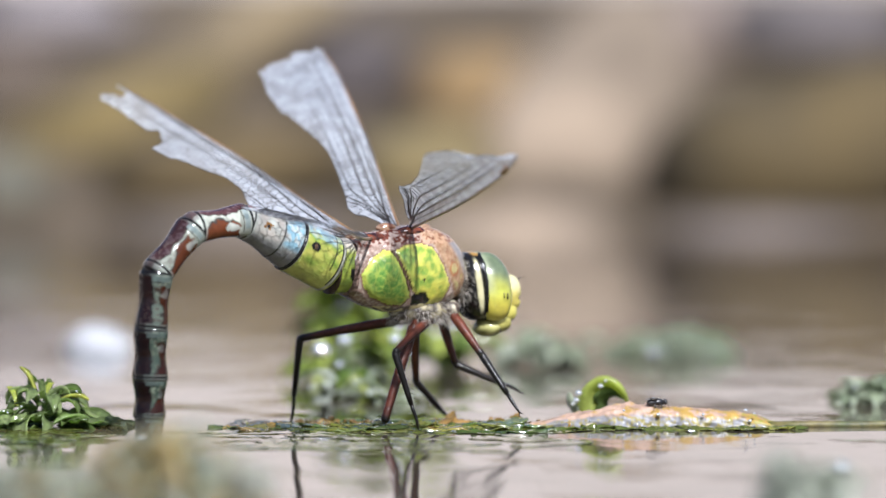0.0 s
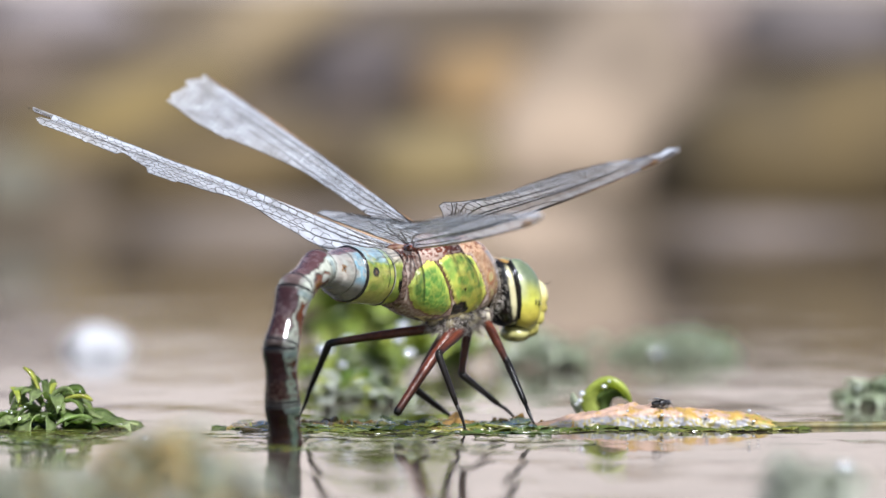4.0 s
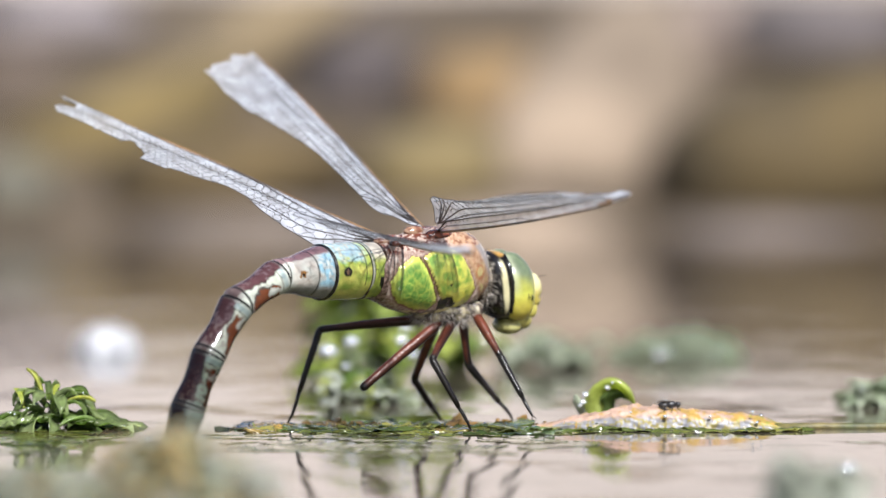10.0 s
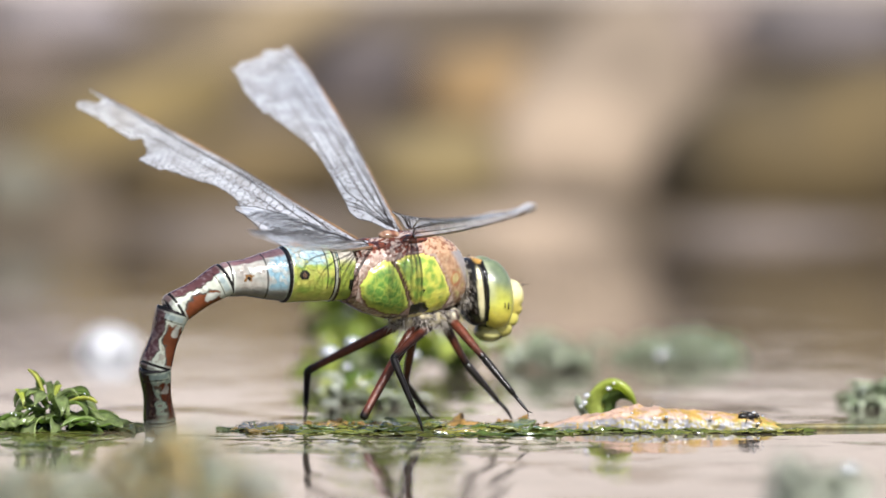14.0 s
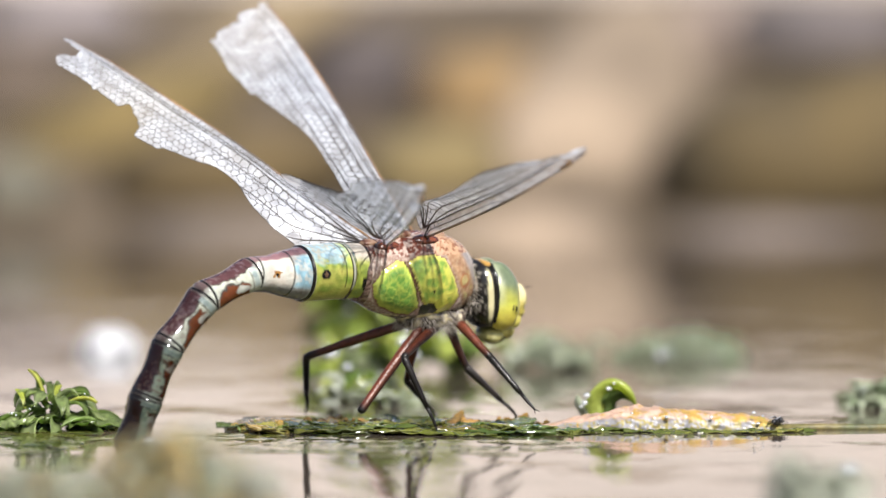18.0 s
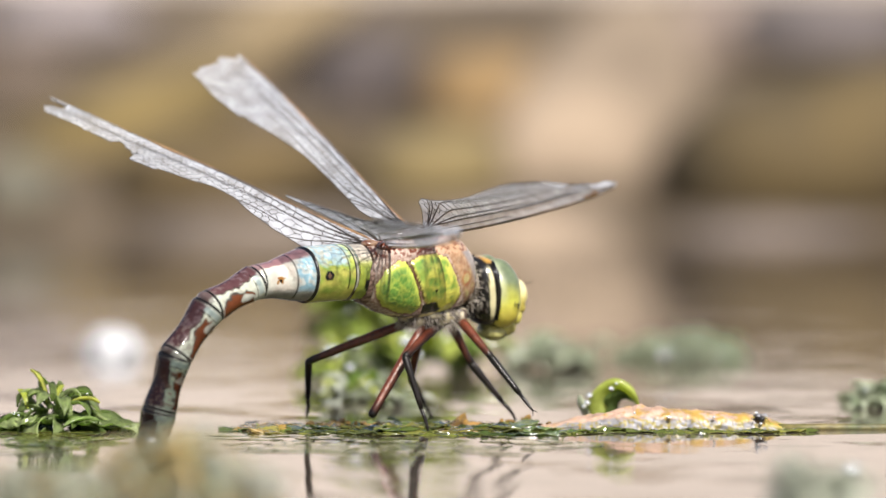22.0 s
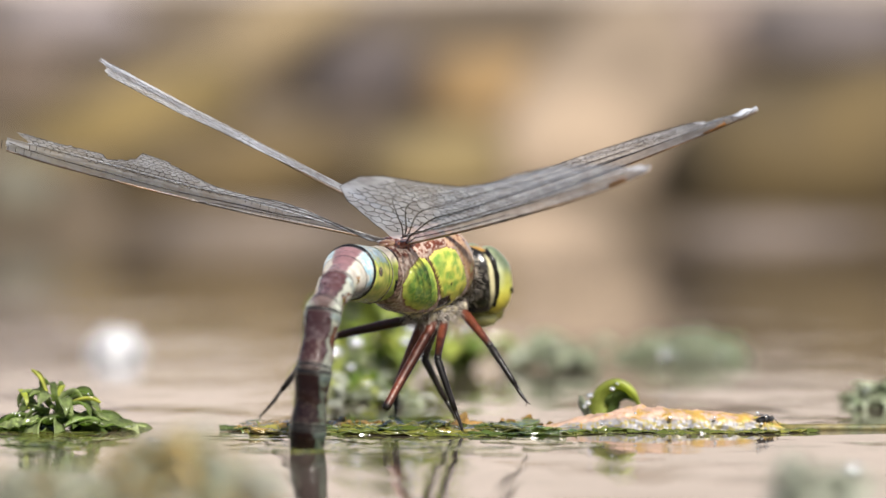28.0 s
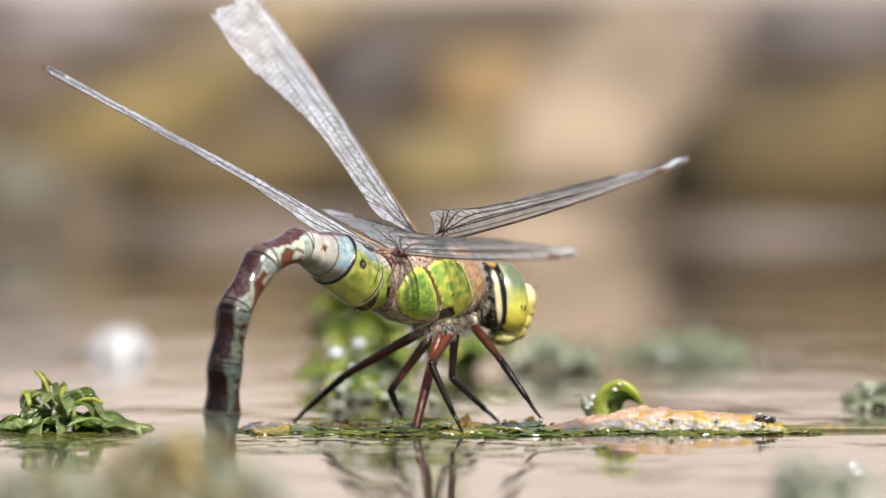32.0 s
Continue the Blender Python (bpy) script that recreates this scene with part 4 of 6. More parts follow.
def leaf_mesh(kind, mat, length, width, curl, count=6):
    if kind not in LEAF_DATA:
        out = []
        for i in range(count):
            v, f = strap_leaf(length * (0.8 + 0.08 * i), width * (0.85 + 0.06 * i), curl * (0.8 + 0.1 * i), i + len(LEAF_DATA) * 11)
            me = mesh("leaf", v, [q[::-1] for q in f])
            me.materials.append(mat)
            out.append(me)
        LEAF_DATA[kind] = out
    return LEAF_DATA[kind]


def drop_mesh(r):
    v, f = blob((0, 0, 0), (r, r, r * 0.8), 10, 14)
    me = mesh("droplet", v, f)
    me.materials.append(M_DROP)
    return me


def clump(label, at, spread, count, kinds, seed, rise=1.0, drops=6, drop_size=0.45, group="waterweed clumps"):
    """A floating tuft: leaves stand in whorls on a low mound of shoots."""
    rnd = random.Random(seed)
    root = new("waterweed")
    root.location = [c * MM for c in at]
    tagged(root, label, "water plant", group=group)
    sx, sy, sz = spread
    heads = [(rnd.gauss(0, 0.42), rnd.gauss(0, 0.42)) for _ in range(max(2, count // 12))]
    for i in range(count):
        hx, hy = heads[i % len(heads)]
        d = min(1.3, math.hypot(hx, hy))
        base_z = sz * max(0.05, 1 - d * d) * 0.55
        me = rnd.choice(rnd.choice(kinds))
        ob = part("leaf", me, None, root)
        az = 137.5 * (i // len(heads)) + rnd.uniform(-25, 25)
        tilt = rnd.uniform(-30, 25)
        s = rnd.uniform(0.6, 1.15)
        ob.matrix_local = pose((hx * sx + rnd.gauss(0, 0.06) * sx) * MM, (hy * sy + rnd.gauss(0, 0.06) * sy) * MM, (base_z * rnd.uniform(0.5, 1.0) * rise - 0.6) * MM, rnd.uniform(-20, 20), tilt, az) @ Matrix.Scale(s, 4)
    me = drop_mesh(drop_size)
    for i in range(drops):
        ob = part("droplet", me, None, root)
        ob.location = (rnd.gauss(0, 0.5) * sx * MM, (rnd.gauss(0, 0.3) - 0.3) * sy * MM, rnd.uniform(0.3, 0.9) * sz * MM)
    return root


K_GREEN = leaf_mesh("green", M_WEED, 6.8, 1.45, 125)
K_LONG = leaf_mesh("long", M_WEED, 9.0, 1.5, 110)
K_DARK = leaf_mesh("dark", M_WEED_DARK, 7.0, 1.3, 130)
K_GREY = leaf_mesh("grey", M_WEED_GREY, 7.0, 1.9, 120)
K_OLD = leaf_mesh("old", M_WEED_OLD, 6.0, 1.6, 140)
K_STRAW = leaf_mesh("straw", M_STRAW, 5.0, 1.0, 130)
K_HAZE = leaf_mesh("haze", M_HAZE, 5.0, 0.9, 130)
K_SILVER = leaf_mesh("silver", M_SILVER, 6.5, 2.2, 130)
K_TUFT = leaf_mesh("tuft", M_TUFT, 8.6, 2.4, 120)
K_YOUNG = leaf_mesh("young", M_YOUNG, 6.6, 1.9, 60)
K_MOUND = leaf_mesh("mound", M_MOUND, 6.5, 2.4, 150)
K_FAR = leaf_mesh("far", M_MOUND, 10.5, 4.2, 150)


def bubbles(root, rows):
    """Silvery bubbles on a plant: world place and radius in millimetres."""
    for x, y, z, r in rows:
        ob = part("air_bubble", drop_mesh(r), None, root, "silvery air bubble")
        ob.location = Vector((x, y, z)) * MM - root.location


def build_tuft():
    """A crown of broad wet straps drooping over a dome, with a few young tips upright."""
    rnd = random.Random(21)
    root = new("waterweed")
    root.location = (-54.6 * MM, 0, 0.5 * MM)
    root.scale = (1.0, 1.0, 1.22)
    tagged(root, "bright green tuft of curled waterweed standing out of the pond", "water plant", group="waterweed clumps")
    # whorls: height, radius, leaves, tilt, scale
    for z, r, count, tilt, size in ((-0.8, 2.2, 15, 42, 1.0), (0.4, 1.6, 14, 34, 0.95), (1.6, 1.0, 12, 26, 0.8), (2.8, 0.5, 7, 14, 0.6)):
        for i in range(count):
            a = 360 * i / count + rnd.uniform(-12, 12) + 40 * z
            ob = part("leaf", rnd.choice(K_TUFT), None, root)
            c, d = math.cos(radians(a)), math.sin(radians(a))
            ob.matrix_local = pose(1.25 * r * c * MM, 0.9 * r * d * MM, (z + rnd.uniform(-.4, .4)) * MM, rnd.uniform(-50, 50), tilt + rnd.uniform(-20, 14), a) @ Matrix.Scale(size * rnd.uniform(0.62, 1.1), 4)
    for x, y, z, tilt, a, size in ((-0.8, 0, 2.6, -24, 165, 0.8), (-3.6, -0.5, 2.0, -10, 120, 0.5), (1.6, -0.6, 2.2, 22, -14, 0.75), (0.2, 0.4, 2.4, -10, 60, 0.5)):
        ob = part("young_leaf", rnd.choice(K_YOUNG), None, root, "yellowish young leaf tip")
        ob.matrix_local = pose(x * MM, y * MM, z * MM, 0, tilt, a) @ Matrix.Scale(size, 4)
    # skirt of leaves that slides into the water
    for i in range(16):
        ob = part("leaf", rnd.choice(K_SKIRT), None, root)
        k = i / 15
        ob.matrix_local = pose((-6 + 17 * k) * MM, rnd.uniform(-5, 1) * MM, (1.0 - 1.5 * abs(k - 0.35) + rnd.uniform(-.3, .2)) * MM, rnd.uniform(8, 26), -14 + 32 * k + rnd.uniform(-5, 5), rnd.uniform(-22, 22)) @ Matrix.Scale(rnd.uniform(0.45, 0.75), 4)
    for i in range(8):
        ob = part("droplet", drop_mesh(rnd.uniform(0.10, 0.18)), None, root)
        a = rnd.uniform(180, 360)
        ob.location = (rnd.uniform(-5.5, 5.5) * MM, rnd.uniform(-5.0, -2.5) * MM, rnd.uniform(0.8, 4.2) * MM)
    return root


mound = clump("bright green mound of waterweed behind the dragonfly", (-9.6, 126, 0), (11.5, 9.0, 23.0), 110, (K_FAR, K_FAR, K_MOUND, K_FAR), 23, 1.0, 0, 0.6)
clump("dark green low waterweed at the foot of the mound", (-10, 94, -0.6), (13.0, 7.0, 8.0), 62, (K_FAR, K_GREY, K_FAR, K_HAZE), 33, 0.8, 0, 0.4)
clump("soft pale green waterweed awash between mound and mat", (-8.5, 56, -0.8), (11.0, 10, 5.0), 64, (K_GREY, K_HAZE, K_MOUND, K_SILVER), 35, 0.9, 0, 0.4)
bubbles(mound, [(-17.6, 60, 6.6, 1.3), (-14.2, 60, 8.0, 1.1), (-15, 58, 4.6, 0.7), (-6.4, 60, 10.2, 0.9), (-7, 60, 8.2, 0.9), (-5.4, 60, 6.2, 0.9), (1.5, 64, 9.8, 0.6)])
far_tuft = clump("greyish green waterweed further out on the pond", (36.5, 150, 0), (9.4, 8.0, 4.4), 260, (K_HAZE,), 24, 1.1, 0, 0.7)
bubbles(far_tuft, [(31.6, 110, 2.9, 0.75), (33, 112, 3.3, 0.5), (34.6, 112, 2.6, 0.3), (41, 120, 2.4, 0.4)])
clump("small dull green tuft of waterweed on the pond", (14, 125, 0), (6.0, 5, 4), 120, (K_HAZE, K_HAZE, K_GREY), 25, 1.0, 3, 0.5)
clump("greyish green waterweed at the tip of a withered stem", (61.4, 46, -0.8), (5.0, 6, 4.4), 170, (K_HAZE, K_HAZE, K_HAZE, K_GREY), 26, 1.0, 6, 0.4)
near_tuft = clump("ochre and green waterweed floating close by", (-33.0, -168, -0.6), (14.5, 12, 25.0), 290, (K_STRAW, K_HAZE, K_HAZE, K_STRAW, K_SILVER), 27, 0.9, 0, 0.35)
bubbles(near_tuft, [(-38.8, -60, 3.3, 0.6), (-30, -76, 0.2, 0.45), (-26.6, -84, 1.0, 0.4)])
clump("dull green waterweed floating low in the water", (-48, -164, -0.8), (8, 7, 15.0), 210, (K_STRAW, K_HAZE, K_SILVER), 28, 0.9, 0, 0.35)
low_tuft = clump("greyish tuft of waterweed floating near", (42.6, -158, -0.6), (4.8, 6, 13.0), 190, (K_HAZE, K_SILVER, K_SILVER), 29, 0.9, 0, 0.4)
bubbles(low_tuft, [(49.4, -92, 1.9, 1.15)])
def smooth(rows, times=2):
    """A row of numbers or points with its corners cut."""
    for _ in range(times):
        out = [rows[0]]
        for a, b in zip(rows, rows[1:]):
            for k in (0.25, 0.75):
                out.append(a + (b - a) * k if isinstance(a, float) else tuple(p + (q - p) * k for p, q in zip(a, b)))
        rows = out + [rows[-1]]
    return rows


def build_curled_leaf():
    root = new("waterweed")
    tagged(root, "curled bright green leaf beside a withered stem", "water plant", group="waterweed clumps")
    for name, mat, path, width in (
            ("leaf", M_MOUND, smooth([(19.9, 12, -0.6), (19.7, 12, 2.2), (20.5, 12, 4.3), (22.0, 12, 5.5), (23.7, 11.6, 5.1), (24.9, 11, 3.9), (25.5, 10.6, 2.4)]), smooth([0.8, 1.4, 1.9, 2.1, 2.0, 1.5, 0.3])),
            ("leaf", M_TUFT, smooth([(21.0, 13, -0.6), (21.2, 13, 1.8), (22.2, 13, 3.6), (23.8, 13, 4.0), (25.2, 13, 2.8)]), smooth([0.7, 1.6, 2.0, 1.8, 0.3])),
            ("leaf", M_WEED_GREY, smooth([(19.4, 13, -0.6), (18.4, 13, 1.2), (17.6, 13, 2.6), (17.4, 13, 3.8)]), smooth([0.6, 1.1, 1.1, 0.2]))):
        v, f = tube(path, width, 12, 0.35)
        part(name, mesh("leaf", v, f), mat, root)
    return root


leaf_tuft = build_curled_leaf()
clump("wet low sprawl of green waterweed beside a tuft", (-47.5, 1, -2.9), (3.2, 3.0, 1.0), 40, (K_GREEN, K_LONG, K_DARK), 34, 0.5, 5, 0.25)
bubbles(leaf_tuft, [(18.7, 10, 3.9, 0.5), (18.4, 10, 2.9, 0.45), (17.9, 10, 2.4, 0.3), (21.7, 9.6, 4.9, 0.42), (22.4, 9.8, 5.6, 0.25)])


def lump(r, seed, rough=0.45, nu=22, nv=34):
    def warp(a, b, c):
        k = 1 + rough * grain(a + seed, b, c * 2, 0.45) + rough * 0.8 * grain(a, b + seed, c, 1.3) + rough * 0.4 * grain(a, b, c + seed, 3.1)
        return a * k, b * k, c * k * (1 + 0.5 * rough * grain(a, b, seed, 2.0))
    return blob((0, 0, 0), r, nu, nv, 2.0, warp)


def flat_leaf(length, width, seed, wave=0.25):
    """A limp leaf lying on the water: wavy, with a nibbled outline."""
    rings = []
    for i in range(25):
        k = i / 24
        w = width * 0.5 * (math.sin(math.pi * (0.04 + 0.93 * k)) ** 0.6) * (1 + 0.35 * noise.noise(Vector((k * 7, seed, 0))))
        y0 = 0.5 * width * noise.noise(Vector((k * 2.2, seed, 3)))
        ring = []
        for j in range(9):
            c = -1 + j / 4
            z = wave * 2.2 * noise.noise(Vector((k * length * 0.45, c * 1.2, seed))) + wave * noise.noise(Vector((k * length * 1.1, c * 2.5, seed + 5)))
            ring.append((k * length - length / 2, y0 + c * w, z))
        ring += [(x, y, z - 0.12) for x, y, z in ring[-2:0:-1]]
        rings.append(ring)
    return loft(rings)


def flat_set(mat, length, width, wave, first):
    out = []
    for i in range(7):
        v, f = flat_leaf(length * (0.7 + 0.1 * i), width * (0.8 + 0.07 * i), first + i * 3.1, wave)
        me = mesh("flat_leaf", v, f)
        me.materials.append(mat)
        out.append(me)
    return out


K_FILM = flat_set(M_FILM, 13.0, 3.4, 0.42, 1.0)
K_SKIRT = flat_set(M_TUFT, 13.0, 3.4, 0.42, 200.0)
K_RUST = flat_set(M_RUST, 7.5, 2.4, 0.7, 40.0)
K_STRAND = flat_set(M_MATLEAF, 15.0, 2.2, 0.30, 120.0)
K_SHEET = flat_set(M_MATLEAF, 11.0, 5.0, 0.05, 80.0)


tuft = build_tuft()


def build_strip():
    """The floating mat of weed and algae on which the insect stands."""
    rnd = random.Random(31)
    root = new("weed_mat")
    tagged(root, "floating strip of wet olive algae under the dragonfly's feet", "water plant")
    # long limp strands awash, thick in the middle and parting towards the ends
    for i in range(58):
        x = rnd.triangular(-27, 14, -8)
        ob = part("strand", rnd.choice(K_STRAND), None, root)
        ob.matrix_local = pose(x * MM, rnd.uniform(-12, 7) * MM, rnd.uniform(-0.25, 0.25) * MM, rnd.gauss(1, 4), rnd.gauss(0, 2), rnd.gauss(0, 11)) @ Matrix.Scale(rnd.uniform(0.5, 1.05), 4)
    for i in range(34):
        x = rnd.triangular(-22, 12, -8)
        ob = part("flat_leaf", rnd.choice(K_FILM), None, root)
        ob.matrix_local = pose(x * MM, rnd.uniform(-6, 6) * MM, rnd.uniform(-0.05, 0.45) * MM, rnd.gauss(1, 5), rnd.gauss(0, 4), rnd.gauss(0, 16)) @ Matrix.Scale(rnd.uniform(0.4, 0.75), 4)
    # rusty crest along the far edge
    for i in range(16):
        ob = part("flat_leaf", rnd.choice(K_RUST), None, root)
        ob.matrix_local = pose(rnd.uniform(-19, 13) * MM, rnd.uniform(2, 7) * MM, rnd.uniform(0.1, 0.6) * MM, rnd.gauss(4, 8), rnd.gauss(0, 6), rnd.gauss(0, 25)) @ Matrix.Scale(rnd.uniform(0.4, 0.8), 4)
    for i in range(34):
        x = -28 + 42 * i / 33 + rnd.uniform(-1.2, 1.2)
        v, f = lump((rnd.uniform(2.0, 5.0), rnd.uniform(1.6, 4.0), rnd.uniform(0.35, 0.8)), i * 5.0, 0.4, 30, 44)
        ob = part("algae_pad", mesh("algae_pad", v, f), rnd.choice((M_ALGAE, M_ALGAE, M_OCHRE)), root)
        ob.location = (x * MM, rnd.uniform(-7, 7) * MM, rnd.uniform(-0.4, -0.05) * MM)
        ob.rotation_euler = (rnd.uniform(-.15, .15), rnd.uniform(-.2, .2), rnd.uniform(-.5, .5))
    # ragged tips that stand up, most at the loose end
    for i in range(46):
        x = rnd.uniform(-31, -25) if i % 2 else rnd.uniform(-25, 14)
        ob = part("leaf_tip", rnd.choice(rnd.choice((K_OLD, K_DARK, K_TUFT))), None, root)
        ob.matrix_local = pose(x * MM, rnd.uniform(-5, 5) * MM, rnd.uniform(-0.5, 0.1) * MM, rnd.uniform(-30, 30), rnd.uniform(-20, 60), rnd.uniform(0, 360)) @ Matrix.Scale(rnd.uniform(0.12, 0.28), 4)
    for i in range(16):
        ob = part("air_bubble", drop_mesh(rnd.uniform(0.05, 0.12)), None, root)
        ob.location = (rnd.uniform(-28, 15) * MM, rnd.uniform(-6, 4) * MM, rnd.uniform(0.1, 0.6) * MM)
    return root


def build_stem():
    """The peach-coloured rotting stem with a frayed top edge."""
    root = new("withered_stem")
    tagged(root, "peach and yellow rotting leaf stem lying half sunk in the water", "plant stem")
    rnd = random.Random(41)

    def top(x):
        return lerp([(10, 0.2), (13, 0.8), (18, 2.0), (23, 3.2), (27, 3.4), (32, 2.9), (38, 2.5), (42, 1.9), (45, 0.9), (47, 0.2)], x)
    rings = []
    N = 64
    for i in range(260):
        x = 9.5 + 38.0 * i / 259
        h = top(x)
        ring = []
        for j in range(N):
            a = TAU * j / N
            c, d = math.cos(a), math.sin(a)
            q = 1 + 0.12 * grain(x, c * 3, d * 3, 0.45) + 0.14 * grain(x * 0.8, c * 4, d * 4, 0.9) + 0.05 * grain(x, c * 5, d * 5, 2.4)
            ring.append((x, 0.4 + c * (0.7 + 1.0 * h) * q, 0.12 * h - 0.35 + d * (0.30 + 0.80 * h) * q))
        rings.append(ring)
    v, f = loft(rings)

    def stem_paint(x, y, z):
        h = top(x)
        g = grain(x, y, z, 0.7)
        g2 = grain(x + 3, y, z, 2.0)
        k = mix((0.31, 0.205, 0.15), (0.29, 0.18, 0.04), step(0.0, 0.35, g + 0.5 * g2 + (x - 27) * 0.03))
        k = mix(k, (0.20, 0.18, 0.03), step(0.2, 0.5, g2 + (x - 40) * 0.07))
        # sky sheen on the wet lower flank, painted in as mottled grey
        low = step(0.62 * h, 0.42 * h, z + 0.5 * g)
        grey = mix((0.165, 0.16, 0.168), (0.17, 0.14, 0.04), step(-0.1, 0.25, g2 + 0.5 * g))
        k = mix(k, grey, low)
        return mix(k, (0.05, 0.06, 0.012), step(0.25, -0.1, z))
    part("stem", mesh("stem", v, f, stem_paint), M_STEM, root)
    for i in range(30):
        x = rnd.uniform(15, 45)
        me = rnd.choice(K_OLD) if rnd.random() < 0.8 else rnd.choice(K_DARK)
        ob = part("frayed_scrap", me, None, root)
        ob.matrix_local = pose(x * MM, rnd.uniform(-2.0, 1.4) * MM, top(x) * MM * rnd.uniform(0.1, 0.7), rnd.uniform(-60, 60), rnd.uniform(-10, 70), rnd.uniform(0, 360)) @ Matrix.Scale(rnd.uniform(0.08, 0.2), 4)
    for i in range(24):
        ob = part("strand", rnd.choice(K_STRAND), None, root)
        ob.matrix_local = pose(rnd.uniform(14, 46) * MM, rnd.uniform(-7, -1) * MM, rnd.uniform(-0.1, 0.12) * MM, rnd.gauss(5, 6), rnd.gauss(0, 2), rnd.gauss(0, 9)) @ Matrix.Scale(rnd.uniform(0.4, 0.8), 4)
    for x, k, r in ((24.6, 0.75, 0.22), (29.3, 0.6, 0.3), (35.4, 0.7, 0.24), (41.2, 1.2, 0.28), (42.4, 1.1, 0.2), (41.8, 0.5, 0.26), (33.0, 0.3, 0.16), (20.0, 0.4, 0.16)):
        ob = part("air_bubble", drop_mesh(r), None, root)
        ob.location = (x * MM, (-0.9 - 0.7 * top(x)) * MM, top(x) * k * MM)
    # thin stalk that runs on beyond the tip
    v, f = tube([(44, -0.5, 0.1), (50, 0, 0.25), (56, 0.5, 0.15), (62, 0.5, 0.3), (70, 1, 0.1)], [0.7, 0.55, 0.6, 0.55, 0.5], 8)
    part("stalk", mesh("stalk", v, f), M_STALK, root, "thin olive stalk")
    return root


weed_mat = build_strip()


def build_sheet(label, x0, x1, y0, y1, count, seed):
    """Limp dark leaves lying flat in the skin of the water."""
    rnd = random.Random(seed)
    root = new("sunken_weed")
    tagged(root, label, "water plant")
    for i in range(count):
        ob = part("flat_leaf", rnd.choice(K_SHEET), None, root)
        ob.matrix_local = pose(rnd.uniform(x0, x1) * MM, rnd.uniform(y0, y1) * MM, rnd.uniform(0.02, 0.10) * MM, 0, 0, rnd.gauss(0, 40)) @ Matrix.Scale(rnd.uniform(0.6, 1.2), 4)


build_sheet("dark olive weed lying flat on the water before the mat", -33, 16, -42, -6, 46, 61)
build_sheet("dark green weed lying flat on the water by a tuft", -63, -45, -40, -3, 22, 62)
withered_stem = build_stem()


def build_feather():
    root = new("floating_feather")
    tagged(root, "small bright white downy feather drifting on the pond", "feather")
    rnd = random.Random(51)
    v, f = lump((4.0, 3.0, 2.9), 3.0, 0.12)
    ob = part("down", mesh("down", v, f), M_WHITE, root)
    ob.location.z = 0.2 * MM
    for i in range(260):
        a, e = rnd.uniform(0, TAU), math.asin(rnd.uniform(-0.1, 1.0))
        d = Vector((1.3 * math.cos(a) * math.cos(e), math.sin(a) * math.cos(e), math.sin(e)))
        c = Vector((0, 0, 0.2))
        n = rnd.uniform(3.9, 4.9)
        v, f = tube([c + d * 1.8, c + d * (n * 0.7) + Vector((rnd.uniform(-.3, .3), 0, 0.2)), c + d * n], [0.16, 0.18, 0.05], 5, 0.5)
        part("down_barb", mesh("down_barb", v, f), M_WHITE, root)
    return root


floating_feather = build_feather()


def build_small_fly():
    root = new("small_fly")
    tagged(root, "tiny glossy black fly walking on the withered stem", "fly")
    v, f = blob((0, 0, 0.75), (0.75, 0.5, 0.5), 12, 16)
    part("thorax", mesh("thorax", v, f), M_FLY, root)
    v, f = blob((-1.0, 0, 0.7), (0.8, 0.45, 0.42), 12, 16)
    part("abdomen", mesh("abdomen", v, f), M_FLY, root)
    v, f = blob((0.95, 0, 0.75), (0.35, 0.42, 0.4), 10, 14)
    part("head", mesh("head", v, f), M_FLY, root)
    for s in (1, -1):
        v, f = tube([(0.1, 0.25 * s, 1.15), (-0.9, 0.5 * s, 1.3), (-2.0, 0.55 * s, 1.05)], [0.12, 0.42, 0.08], 8, 0.12)
        part("wing", mesh("wing", v, f), M_FLYWING, root, "clear grey wing")
        for x in (-0.5, 0.0, 0.5):
            v, f = tube([(x, 0.3 * s, 0.5), (x * 1.6, 0.9 * s, 0.75), (x * 2.2, 1.3 * s, 0.0)], [0.08, 0.06, 0.04], 5)
            part("leg", mesh("leg", v, f), M_FLY, root)
    return root


small_fly = build_small_fly()


def build_damselfly():
    """A slim blue damselfly, built along x, head forward."""
    root = new("damselfly")
    tagged(root, "small blue and black damselfly flying past over the pond", "damselfly")
    v, f = blob((0, 0, 0), (3.2, 1.3, 1.6), 14, 18)
    part("thorax", mesh("thorax", v, f), M_BLUE, root, "bright blue thorax")
    v, f = blob((3.9, 0, 0.3), (1.0, 2.1, 0.9), 12, 16)
    part("head", mesh("head", v, f), M_BLUE, root, "blue head")
    v, f = tube([(-2.6, 0, 0), (-12, 0, 0.5), (-29, 0, 1.2)], [0.95, 0.8, 0.8], 10)
    part("abdomen", mesh("abdomen", v, f), M_FLY, root, "thin dark abdomen")
    v, f = tube([(-29, 0, 1.2), (-32, 0, 1.4), (-35.5, 0, 1.5)], [0.85, 0.95, 0.6], 10)
    part("tail_tip", mesh("tail_tip", v, f), M_BLUE, root, "bright blue tail tip")
    for s in (1, -1):
        for x, k in ((1.0, 0.25), (-1.2, -0.2)):
            v, f = tube([(x, 0.8 * s, 1.4), (x + 5 * k, 9 * s, 6.5), (x + 9 * k, 18 * s, 10)], [0.3, 0.9, 0.3], 10, 0.05)
            part("wing", mesh("wing", v, f), M_FLYWING, root, "narrow clear wing")
    return root


